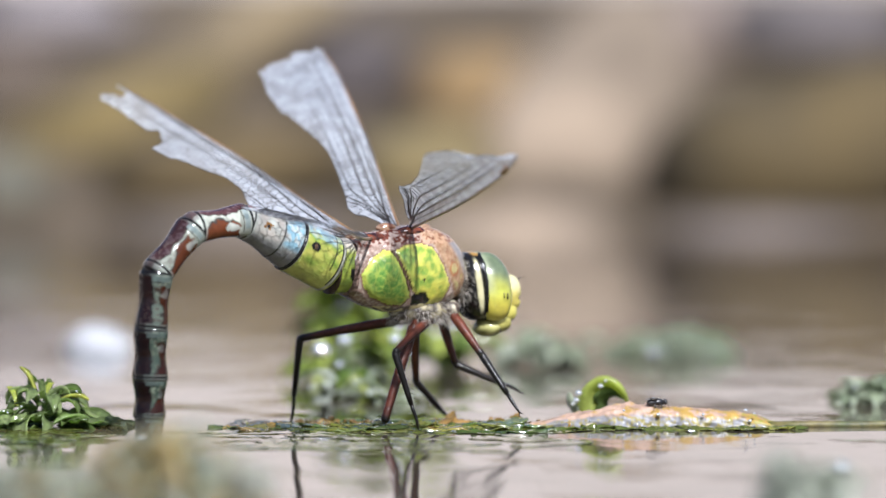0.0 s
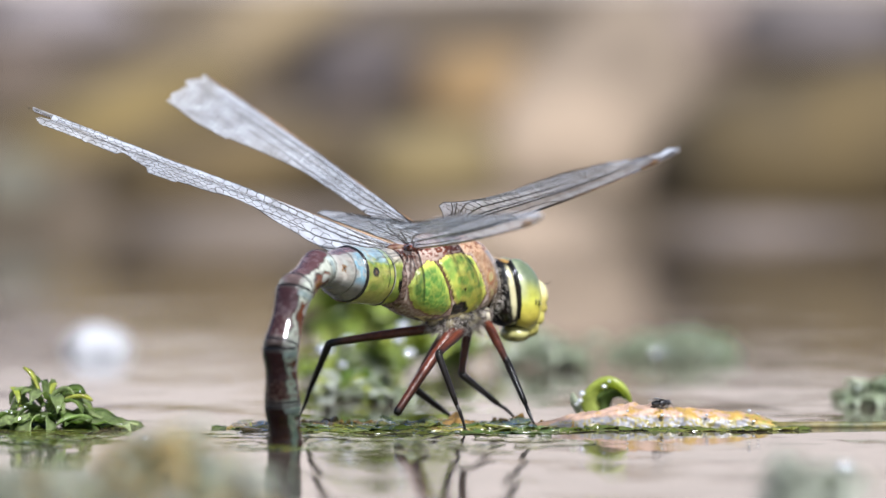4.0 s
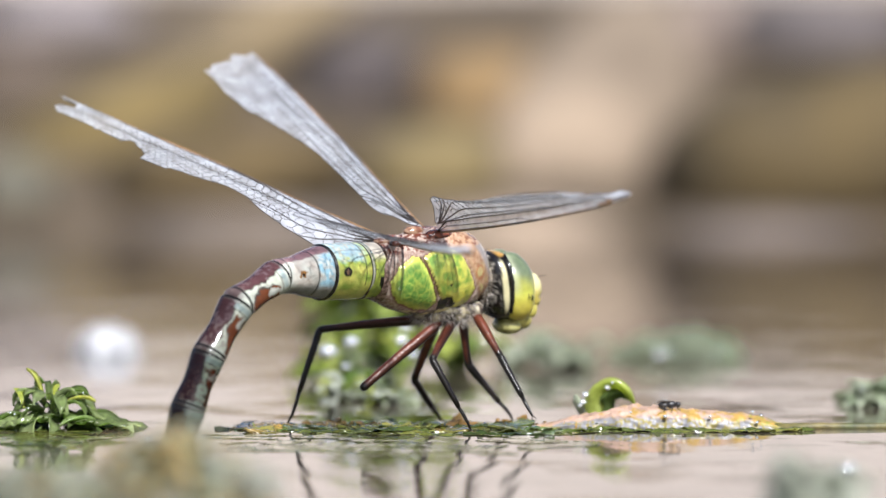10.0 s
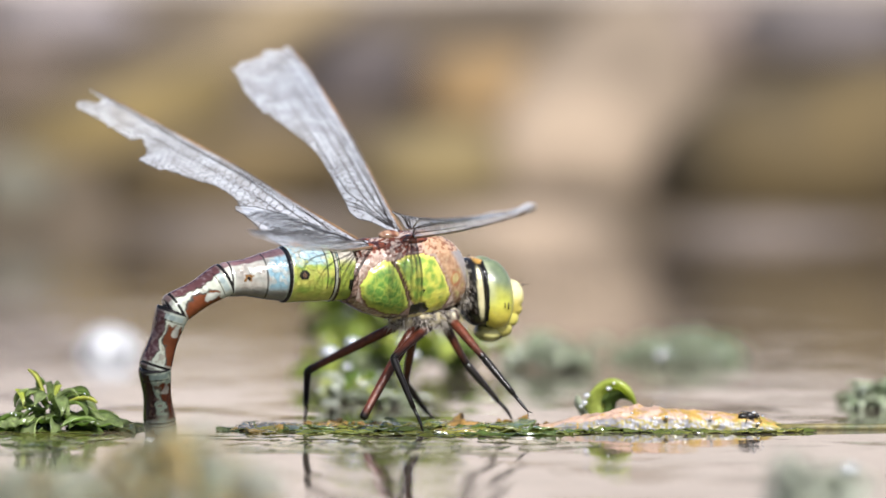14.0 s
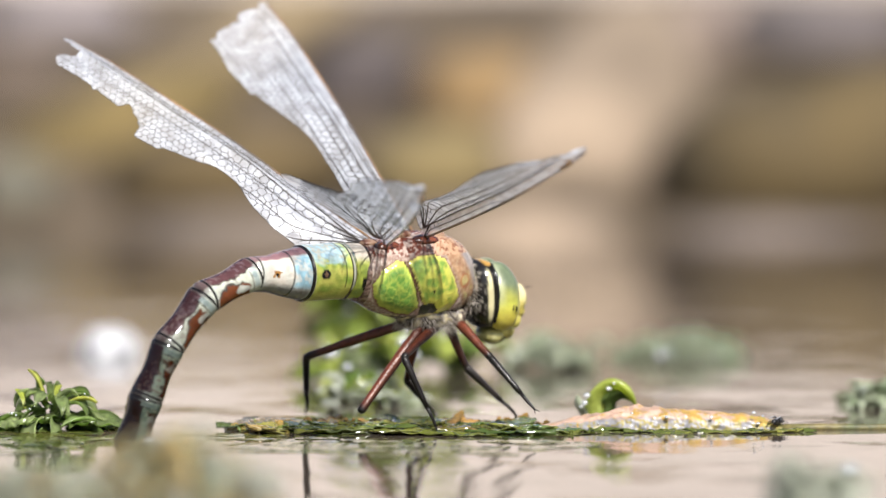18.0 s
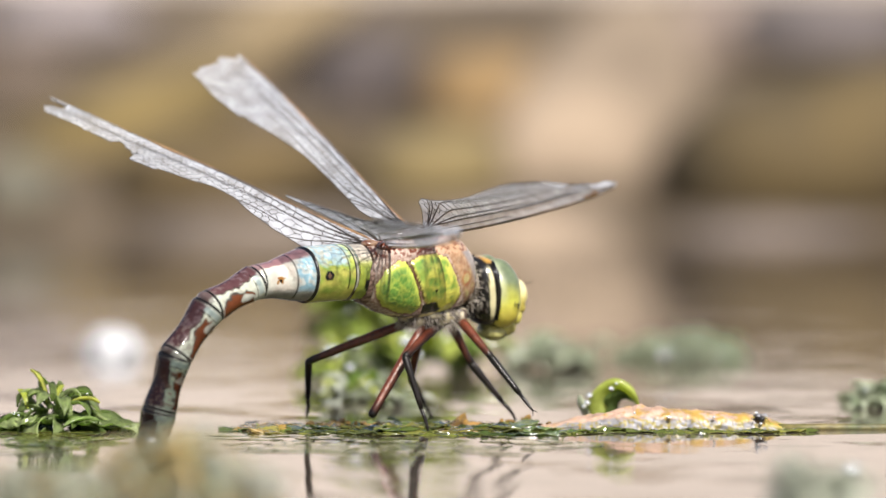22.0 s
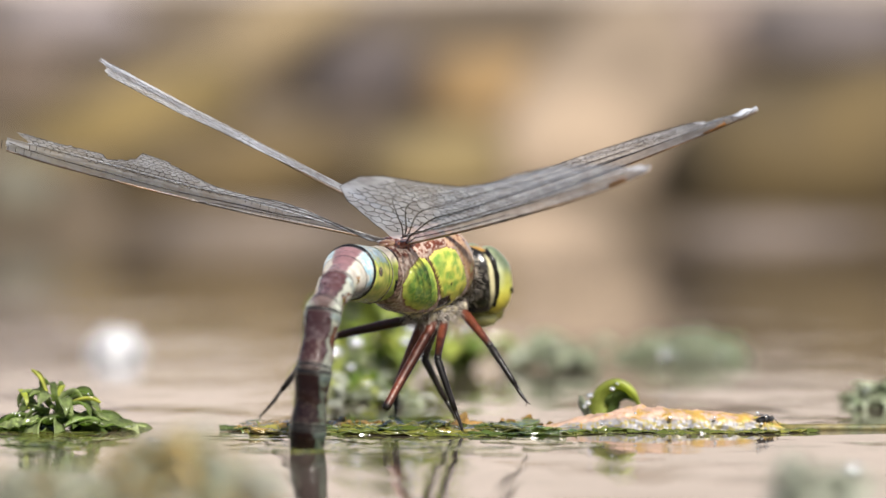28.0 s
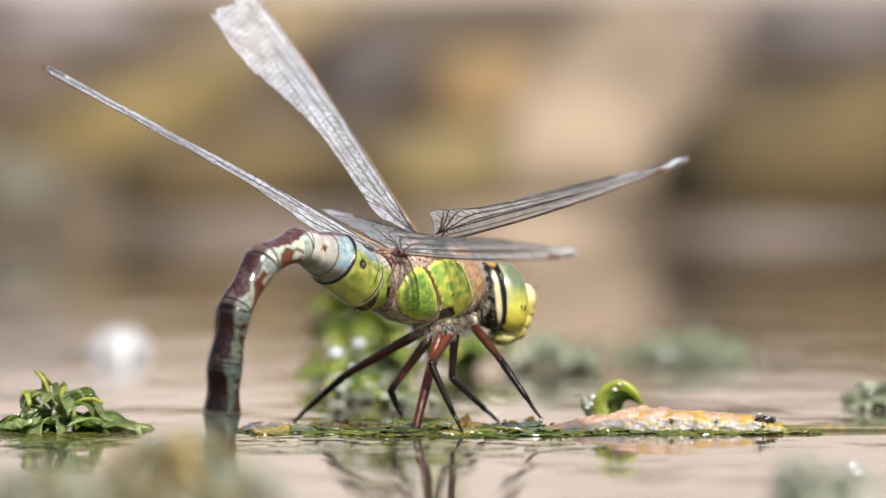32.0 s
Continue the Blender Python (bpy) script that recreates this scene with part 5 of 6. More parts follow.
def build_gnat():
    root = new("gnat")
    tagged(root, "pale sunlit gnat flying over the water", "gnat", group="gnats")
    v, f = blob((0, 0, 0), (1.6, 1.0, 1.1), 10, 12)
    part("body", mesh("body", v, f), M_WHITE, root)
    for s in (1, -1):
        v, f = tube([(0, 0.3 * s, 0.4), (-0.6, 1.2 * s, 0.9), (-1.0, 2.2 * s, 1.2)], [0.2, 0.8, 0.2], 8, 0.08)
        part("wing", mesh("wing", v, f), M_WHITE, root, "pale wing")
    return root


damselfly = build_damselfly()
gnat = build_gnat()
second_gnat = copy_thing(gnat, pose(-0.2, -0.27, 0.04))


# ---- what moves ----
def value(rows, t):
    """Rows of (seconds, values...): the values at t, eased between rows."""
    if t <= rows[0][0]:
        return rows[0][1:]
    for r0, r1 in zip(rows, rows[1:]):
        if t <= r1[0]:
            k = step(r0[0], r1[0], t)
            return tuple(a + (b - a) * k for a, b in zip(r0[1:], r1[1:]))
    return rows[-1][1:]


def bone(p, q, up):
    """A pose at p with its x axis towards q and z near up."""
    x = (q - p).normalized()
    y = up.cross(x).normalized()
    z = x.cross(y)
    m = Matrix((x, y, z)).transposed().to_4x4()
    m.translation = p
    return m


def motions():
    body = [
        (0.0, pose(-0.00536, 0.00000, 0.02241, -1.0, -1.2, 29.0)),
        (0.5, pose(-0.00345, 0.00000, 0.02284, -1.1, -0.8, 32.6)),
        (1.0, pose(-0.00073, 0.00000, 0.02333, -0.6, -0.8, 34.1)),
        (1.5, pose(-0.00089, 0.00000, 0.02312, 0.8, -5.2, 34.1)),
        (2.0, pose(-0.00135, 0.00000, 0.02286, 1.0, -3.5, 34.1)),
        (2.5, pose(-0.00129, 0.00000, 0.02168, 1.3, -2.9, 36.3)),
        (3.0, pose(-0.00094, 0.00000, 0.02181, 1.1, -1.7, 39.1)),
        (3.5, pose(-0.00085, 0.00000, 0.02137, 0.6, -2.0, 38.8)),
        (5.5, pose(-0.00138, 0.00000, 0.02123, 3.3, -3.6, 38.3)),
        (6.0, pose(-0.00197, 0.00000, 0.02143, 3.4, -1.6, 36.8)),
        (6.5, pose(-0.00155, 0.00000, 0.02205, 3.3, -2.1, 39.1)),
        (7.0, pose(-0.00163, 0.00000, 0.02145, 3.0, -3.1, 37.7)),
        (7.5, pose(-0.00230, 0.00000, 0.02169, 3.1, -4.9, 34.8)),
        (8.0, pose(-0.00100, 0.00000, 0.02301, 3.5, -2.6, 34.5)),
        (8.5, pose(-0.00257, 0.00000, 0.02243, 3.9, -2.6, 29.8)),
        (9.0, pose(-0.00375, 0.00000, 0.02229, 4.6, -2.3, 32.7)),
        (9.5, pose(-0.00269, 0.00000, 0.02254, 5.4, -4.8, 32.8)),
        (10.0, pose(-0.00276, 0.00000, 0.02240, 5.8, -3.2, 32.2)),
        (10.5, pose(-0.00392, 0.00000, 0.02189, 5.5, 0.5, 33.9)),
        (11.0, pose(-0.00753, 0.00000, 0.02071, 6.0, -6.9, 26.1)),
        (11.5, pose(-0.00581, 0.00000, 0.02187, 5.7, -0.9, 27.9)),
        (12.0, pose(-0.00605, 0.00000, 0.02221, 5.6, -1.5, 27.9)),
        (12.5, pose(-0.00702, 0.00000, 0.02221, 5.6, -1.5, 24.8)),
        (13.0, pose(-0.00679, 0.00000, 0.02186, 5.9, -1.8, 25.9)),
        (13.5, pose(-0.00668, 0.00000, 0.02128, 6.5, -5.1, 23.9)),
        (14.0, pose(-0.00622, 0.00000, 0.02188, 6.8, -1.9, 25.9)),
        (14.5, pose(-0.00655, 0.00000, 0.02184, 7.2, -5.6, 26.0)),
        (16.5, pose(-0.00514, 0.00000, 0.02211, 9.1, -3.0, 32.7)),
        (17.0, pose(-0.00479, 0.00000, 0.02275, 9.0, -3.3, 29.5)),
        (17.5, pose(-0.00435, 0.00000, 0.02277, 9.0, -1.9, 29.2)),
        (18.0, pose(-0.00495, 0.00000, 0.02189, 8.7, -0.3, 30.1)),
        (18.5, pose(-0.00493, 0.00000, 0.02254, 8.7, -1.3, 30.8)),
        (19.0, pose(-0.00482, 0.00000, 0.02253, 9.1, -1.4, 31.6)),
        (19.5, pose(-0.00460, 0.00000, 0.02262, 9.4, -1.1, 30.9)),
        (20.0, pose(-0.00442, 0.00000, 0.02254, 9.4, -0.7, 30.5)),
        (20.5, pose(-0.00446, 0.00000, 0.02259, 9.2, -1.3, 30.5)),
        (21.0, pose(-0.00523, 0.00000, 0.02201, 8.5, -0.2, 31.9)),
        (21.5, pose(-0.00581, 0.00000, 0.02187, 8.0, 0.9, 32.2)),
        (22.0, pose(-0.00510, 0.00000, 0.02199, 8.6, -1.6, 31.3)),
        (22.5, pose(-0.00534, 0.00000, 0.02226, 8.5, 0.4, 33.7)),
        (23.0, pose(-0.00515, 0.00000, 0.02192, 10.1, -2.3, 41.3)),
        (23.5, pose(-0.00369, 0.00000, 0.02338, 10.0, -3.4, 39.5)),
        (24.0, pose(-0.00393, 0.00000, 0.02185, 8.7, -7.8, 45.9)),
        (24.5, pose(-0.00467, 0.00000, 0.02176, 7.3, -7.7, 44.0)),
        (25.0, pose(-0.00528, 0.00000, 0.02211, 7.3, -6.9, 42.5)),
        (25.5, pose(-0.00518, 0.00000, 0.02185, 6.6, -6.1, 44.3)),
        (27.5, pose(-0.00437, 0.00000, 0.01997, 6.4, -8.4, 49.9)),
        (28.0, pose(-0.00436, 0.00000, 0.02263, 5.9, -6.0, 49.7)),
        (28.5, pose(-0.00404, 0.00000, 0.02262, 6.0, -3.9, 50.6)),
        (29.0, pose(-0.00388, 0.00000, 0.02090, 6.0, -3.7, 51.4)),
        (29.5, pose(-0.00403, 0.00000, 0.02259, 5.6, -3.5, 51.6)),
        (30.0, pose(-0.00374, 0.00000, 0.02216, 6.1, -4.3, 52.2)),
        (30.5, pose(-0.00438, 0.00000, 0.02095, 5.2, -6.4, 51.5)),
        (31.0, pose(-0.00421, 0.00000, 0.02274, 4.5, -4.3, 48.0)),
        (31.5, pose(-0.00314, 0.00000, 0.02171, 4.4, -4.0, 50.5)),
        (32.0, pose(-0.00395, 0.00000, 0.02115, 3.6, -3.2, 39.0)),
    ]
    walk(dragonfly, body)
    walk(wings["LF"], [
        (0.0, pose(0.0003, 0.0014, 0.0046, -7.2, -29.1, 75.1)),
        (1.0, pose(0.0003, 0.0014, 0.0046, -5.2, -24.4, 80.8)),
        (2.0, pose(0.0003, 0.0014, 0.0046, -0.6, -23.6, 92.5)),
        (3.0, pose(0.0003, 0.0014, 0.0046, -8.3, -25.0, 95.2)),
        (6.0, pose(0.0003, 0.0014, 0.0046, -4.4, -23.4, 99.4)),
        (7.0, pose(0.0003, 0.0014, 0.0046, 6.9, -22.3, 98.2)),
        (8.0, pose(0.0003, 0.0014, 0.0046, -1.6, -20.5, 92.1)),
        (9.0, pose(0.0003, 0.0014, 0.0046, -1.2, -20.3, 87.3)),
        (10.0, pose(0.0003, 0.0014, 0.0046, -0.1, -22.2, 89.8)),
        (11.0, pose(0.0003, 0.0014, 0.0046, -5.5, -22.3, 85.3)),
        (12.0, pose(0.0003, 0.0014, 0.0046, -3.9, -19.6, 85.8)),
        (13.0, pose(0.0003, 0.0014, 0.0046, -7.4, -22.3, 83.7)),
        (14.0, pose(0.0003, 0.0014, 0.0046, -5.9, -22.9, 85.3)),
        (17.0, pose(0.0003, 0.0014, 0.0046, -1.3, -17.9, 88.4)),
        (18.0, pose(0.0003, 0.0014, 0.0046, -22.7, -30.3, 92.4)),
        (19.0, pose(0.0003, 0.0014, 0.0046, -5.1, -20.0, 89.1)),
        (20.0, pose(0.0003, 0.0014, 0.0046, -6.1, -19.2, 90.1)),
        (21.0, pose(0.0003, 0.0014, 0.0046, -6.3, -21.3, 88.7)),
        (22.0, pose(0.0003, 0.0014, 0.0046, -1.7, -19.6, 91.8)),
        (23.0, pose(0.0003, 0.0014, 0.0046, 0.5, -19.9, 95.3)),
        (24.0, pose(0.0003, 0.0014, 0.0046, 5.7, -32.4, 80.0)),
        (25.0, pose(0.0003, 0.0014, 0.0046, 10.7, -22.3, 101.2)),
        (28.0, pose(0.0003, 0.0014, 0.0046, 8.1, -25.7, 119.3)),
        (29.0, pose(0.0003, 0.0014, 0.0046, 2.1, -26.0, 116.4)),
        (30.0, pose(0.0003, 0.0014, 0.0046, 1.6, -25.0, 117.1)),
        (31.0, pose(0.0003, 0.0014, 0.0046, 2.4, -24.3, 110.2)),
        (32.0, pose(0.0003, 0.0014, 0.0046, 2.3, -38.3, 87.7)),
    ])
    walk(wings["RF"], [
        (0.0, pose(0.0003, -0.0014, 0.0046, -20.1, -12.0, -101.5)),
        (1.0, pose(0.0003, -0.0014, 0.0046, 4.0, -12.6, -96.1)),
        (2.0, pose(0.0003, -0.0014, 0.0046, -15.6, -15.8, -89.4)),
        (3.0, pose(0.0003, -0.0014, 0.0046, -3.1, -13.9, -88.8)),
        (6.0, pose(0.0003, -0.0014, 0.0046, -6.2, -20.4, -89.7)),
        (7.0, pose(0.0003, -0.0014, 0.0046, 8.0, -19.0, -88.4)),
        (8.0, pose(0.0003, -0.0014, 0.0046, -10.9, -16.6, -89.8)),
        (9.0, pose(0.0003, -0.0014, 0.0046, -12.0, -14.1, -93.2)),
        (10.0, pose(0.0003, -0.0014, 0.0046, -13.0, -13.4, -91.2)),
        (11.0, pose(0.0003, -0.0014, 0.0046, -10.0, -13.4, -96.5)),
        (12.0, pose(0.0003, -0.0014, 0.0046, -8.0, -15.4, -95.1)),
        (13.0, pose(0.0003, -0.0014, 0.0046, 4.0, -14.0, -97.9)),
        (14.0, pose(0.0003, -0.0014, 0.0046, 6.3, -14.0, -96.4)),
        (17.0, pose(0.0003, -0.0014, 0.0046, -13.0, -16.3, -91.0)),
        (18.0, pose(0.0003, -0.0014, 0.0046, -0.0, -23.9, -93.9)),
        (19.0, pose(0.0003, -0.0014, 0.0046, -12.0, -18.9, -93.4)),
        (20.0, pose(0.0003, -0.0014, 0.0046, -12.0, -18.8, -92.4)),
        (21.0, pose(0.0003, -0.0014, 0.0046, -13.0, -16.9, -93.9)),
        (22.0, pose(0.0003, -0.0014, 0.0046, -14.0, -18.3, -90.6)),
        (23.0, pose(0.0003, -0.0014, 0.0046, -8.0, -18.0, -85.3)),
        (24.0, pose(0.0003, -0.0014, 0.0046, 0.0, -41.4, -76.6)),
        (25.0, pose(0.0003, -0.0014, 0.0046, -18.0, -26.4, -79.5)),
        (28.0, pose(0.0003, -0.0014, 0.0046, -14.0, -23.4, -71.4)),
        (29.0, pose(0.0003, -0.0014, 0.0046, -17.0, -20.7, -76.1)),
        (30.0, pose(0.0003, -0.0014, 0.0046, -22.0, -22.9, -72.2)),
        (31.0, pose(0.0003, -0.0014, 0.0046, -20.0, -26.2, -70.9)),
        (32.0, pose(0.0003, -0.0014, 0.0046, -0.0, -17.6, -85.2)),
    ])
    walk(wings["LH"], [
        (0.0, pose(-0.0056, 0.0014, 0.0037, -4.4, -22.2, 103.9)),
        (1.0, pose(-0.0056, 0.0014, 0.0037, -2.2, -21.1, 111.7)),
        (2.0, pose(-0.0056, 0.0014, 0.0037, 1.2, -16.8, 123.4)),
        (3.0, pose(-0.0056, 0.0014, 0.0037, -8.4, -23.4, 139.6)),
        (6.0, pose(-0.0056, 0.0014, 0.0037, -0.9, -14.6, 133.3)),
        (7.0, pose(-0.0056, 0.0014, 0.0037, 2.1, -17.5, 137.6)),
        (8.0, pose(-0.0056, 0.0014, 0.0037, 2.4, -14.4, 122.4)),
        (9.0, pose(-0.0056, 0.0014, 0.0037, -0.1, -14.6, 116.7)),
        (10.0, pose(-0.0056, 0.0014, 0.0037, -0.3, -16.8, 120.0)),
        (11.0, pose(-0.0056, 0.0014, 0.0037, -7.8, -15.7, 113.1)),
        (12.0, pose(-0.0056, 0.0014, 0.0037, 1.2, -13.6, 113.2)),
        (13.0, pose(-0.0056, 0.0014, 0.0037, -5.4, -14.5, 110.3)),
        (14.0, pose(-0.0056, 0.0014, 0.0037, -7.0, -15.8, 112.5)),
        (17.0, pose(-0.0056, 0.0014, 0.0037, 3.0, -13.0, 116.9)),
        (18.0, pose(-0.0056, 0.0014, 0.0037, -18.7, -23.5, 124.9)),
        (19.0, pose(-0.0056, 0.0014, 0.0037, -2.1, -13.8, 117.5)),
        (20.0, pose(-0.0056, 0.0014, 0.0037, -1.2, -12.6, 118.4)),
        (21.0, pose(-0.0056, 0.0014, 0.0037, -1.5, -14.5, 116.8)),
        (22.0, pose(-0.0056, 0.0014, 0.0037, 1.0, -13.8, 120.9)),
        (23.0, pose(-0.0056, 0.0014, 0.0037, 2.3, -17.0, 135.3)),
        (24.0, pose(-0.0056, 0.0014, 0.0037, 14.8, -23.7, 130.2)),
        (25.0, pose(-0.0056, 0.0014, 0.0037, 24.0, -18.4, 135.6)),
        (28.0, pose(-0.0056, 0.0014, 0.0037, 36.9, -13.6, 129.9)),
        (29.0, pose(-0.0056, 0.0014, 0.0037, 26.5, -13.4, 129.1)),
        (30.0, pose(-0.0056, 0.0014, 0.0037, 31.5, -13.9, 128.2)),
        (31.0, pose(-0.0056, 0.0014, 0.0037, 28.6, -14.9, 132.8)),
        (32.0, pose(-0.0056, 0.0014, 0.0037, 12.0, -26.5, 129.5)),
    ])
    walk(wings["RH"], [
        (0.0, pose(-0.0056, -0.0014, 0.0037, -12.0, -3.9, -123.1)),
        (1.0, pose(-0.0056, -0.0014, 0.0037, -12.0, -2.0, -124.0)),
        (2.0, pose(-0.0056, -0.0014, 0.0037, -18.2, -7.8, -109.3)),
        (3.0, pose(-0.0056, -0.0014, 0.0037, -16.2, -7.2, -109.2)),
        (6.0, pose(-0.0056, -0.0014, 0.0037, -11.9, -10.5, -108.8)),
        (7.0, pose(-0.0056, -0.0014, 0.0037, -13.6, -10.6, -108.8)),
        (8.0, pose(-0.0056, -0.0014, 0.0037, -17.4, -9.1, -110.4)),
        (9.0, pose(-0.0056, -0.0014, 0.0037, -12.0, -7.6, -113.4)),
        (10.0, pose(-0.0056, -0.0014, 0.0037, -12.0, -7.8, -111.2)),
        (11.0, pose(-0.0056, -0.0014, 0.0037, -12.0, -10.1, -126.8)),
        (12.0, pose(-0.0056, -0.0014, 0.0037, -12.0, -9.8, -114.7)),
        (13.0, pose(-0.0056, -0.0014, 0.0037, -12.0, -10.1, -127.4)),
        (14.0, pose(-0.0056, -0.0014, 0.0037, -12.0, -9.5, -127.6)),
        (17.0, pose(-0.0056, -0.0014, 0.0037, -13.0, -11.4, -111.5)),
        (18.0, pose(-0.0056, -0.0014, 0.0037, -22.1, -18.3, -114.5)),
        (19.0, pose(-0.0056, -0.0014, 0.0037, -13.0, -13.0, -113.0)),
        (20.0, pose(-0.0056, -0.0014, 0.0037, -13.0, -12.5, -112.8)),
        (21.0, pose(-0.0056, -0.0014, 0.0037, -14.0, -10.7, -113.9)),
        (22.0, pose(-0.0056, -0.0014, 0.0037, -18.4, -12.7, -110.3)),
        (23.0, pose(-0.0056, -0.0014, 0.0037, -15.5, -13.0, -107.2)),
        (24.0, pose(-0.0056, -0.0014, 0.0037, -25.0, -21.7, -102.9)),
        (25.0, pose(-0.0056, -0.0014, 0.0037, -30.0, -20.3, -104.5)),
        (28.0, pose(-0.0056, -0.0014, 0.0037, -28.0, -19.3, -99.5)),
        (29.0, pose(-0.0056, -0.0014, 0.0037, -22.0, -14.9, -102.5)),
        (30.0, pose(-0.0056, -0.0014, 0.0037, -28.0, -18.0, -102.1)),
        (31.0, pose(-0.0056, -0.0014, 0.0037, -29.0, -19.0, -99.5)),
        (32.0, pose(-0.0056, -0.0014, 0.0037, -21.0, -6.3, -102.7)),
    ])

    # abdomen: seconds, sideways bend, then each ring's downward angle in degrees
    rows = [
        (0.0, 6, -27, -24, 5, 44, 82, 87, 87, 87),
        (1.0, 17, -37, -33, 7, 46, 87, 101, 101, 101),
        (1.5, 19, -26, 0, 17, 62, 79, 80, 80, 80),
        (2.0, 20, -11, 2, 18, 59, 79, 82, 82, 82),
        (2.5, 20, -17, 2, 21, 58, 78, 84, 84, 84),
        (3.0, 22, -14, -12, 18, 61, 90, 92, 92, 92),
        (6.0, 23, -5, -4, 18, 63, 94, 94, 94, 94),
        (7.0, 19, -12, -5, 16, 83, 105, 104, 104, 104),
        (8.0, 16, -16, -23, 4, 58, 93, 104, 104, 104),
        (8.5, 7, -22, -21, -4, 43, 67, 78, 78, 78),
        (9.0, 7, -16, -8, 13, 51, 74, 80, 80, 80),
        (9.5, 12, -5, -4, 16, 46, 68, 76, 77, 77),
        (10.0, 13, -4, -3, 20, 51, 63, 71, 71, 71),
        (10.5, 0, -18, -10, 15, 50, 71, 78, 78, 79),
        (11.0, -7, 4, 9, 33, 67, 79, 82, 82, 82),
        (12.0, -7, -5, -2, 17, 56, 77, 82, 82, 82),
        (13.0, -6, -3, -2, 24, 72, 95, 94, 94, 94),
        (14.0, -2, -1, 2, 28, 72, 97, 96, 96, 96),
        (16.5, 4, -10, 1, 17, 48, 70, 78, 78, 78),
        (17.0, 8, -3, -1, 15, 47, 66, 74, 74, 74),
        (18.0, 8, 0, -3, 20, 49, 67, 74, 74, 74),
        (19.0, 8, 1, 2, 21, 58, 76, 80, 80, 80),
        (20.0, 7, 4, 4, 24, 66, 72, 78, 78, 78),
        (21.0, 7, -2, 0, 22, 56, 74, 79, 79, 79),
        (21.5, 5, -12, -3, 22, 57, 77, 80, 81, 81),
        (22.0, 8, -1, 2, 20, 50, 74, 79, 79, 79),
        (22.5, 11, -13, -5, 12, 43, 66, 80, 81, 81),
        (23.0, 18, -8, 3, 11, 58, 88, 91, 91, 91),
        (23.5, 22, -3, -4, 14, 56, 75, 84, 84, 84),
        (24.0, 23, -4, 1, 28, 64, 82, 84, 84, 84),
        (25.0, 18, -1, 5, 27, 59, 74, 79, 79, 79),
        (27.5, 19, -19, -1, 21, 67, 80, 82, 82, 82),
        (28.0, 24, -13, 2, 13, 63, 79, 82, 82, 82),
        (29.0, 21, -7, -3, 18, 72, 82, 84, 84, 84),
        (30.0, 20, -12, -3, 17, 86, 97, 93, 93, 93),
        (31.0, 26, -17, -3, 26, 90, 104, 98, 98, 98),
        (32.0, 13, -32, -19, 9, 46, 76, 85, 85, 85),
    ]
    keyed = [[] for _ in abdomen]
    for t, side, *down in rows:
        down = down + [down[-1]] * (len(abdomen) - len(down))
        p = Vector((-11.4 * MM, 0, 0.2 * MM))
        for i, a in enumerate(down):
            m = Matrix.Translation(p) @ pose(0, 0, 0, 0, a, 180 + side * (0.8, 1.2, 1.2, 0.9, 0.6, 0.5, 0.5, 0.5, 0.5)[i])
            keyed[i].append((t, m))
            p = p + m.to_3x3() @ Vector((SEG[i] * MM, 0, 0))
    for ob, track in zip(abdomen, keyed):
        walk(ob, track)
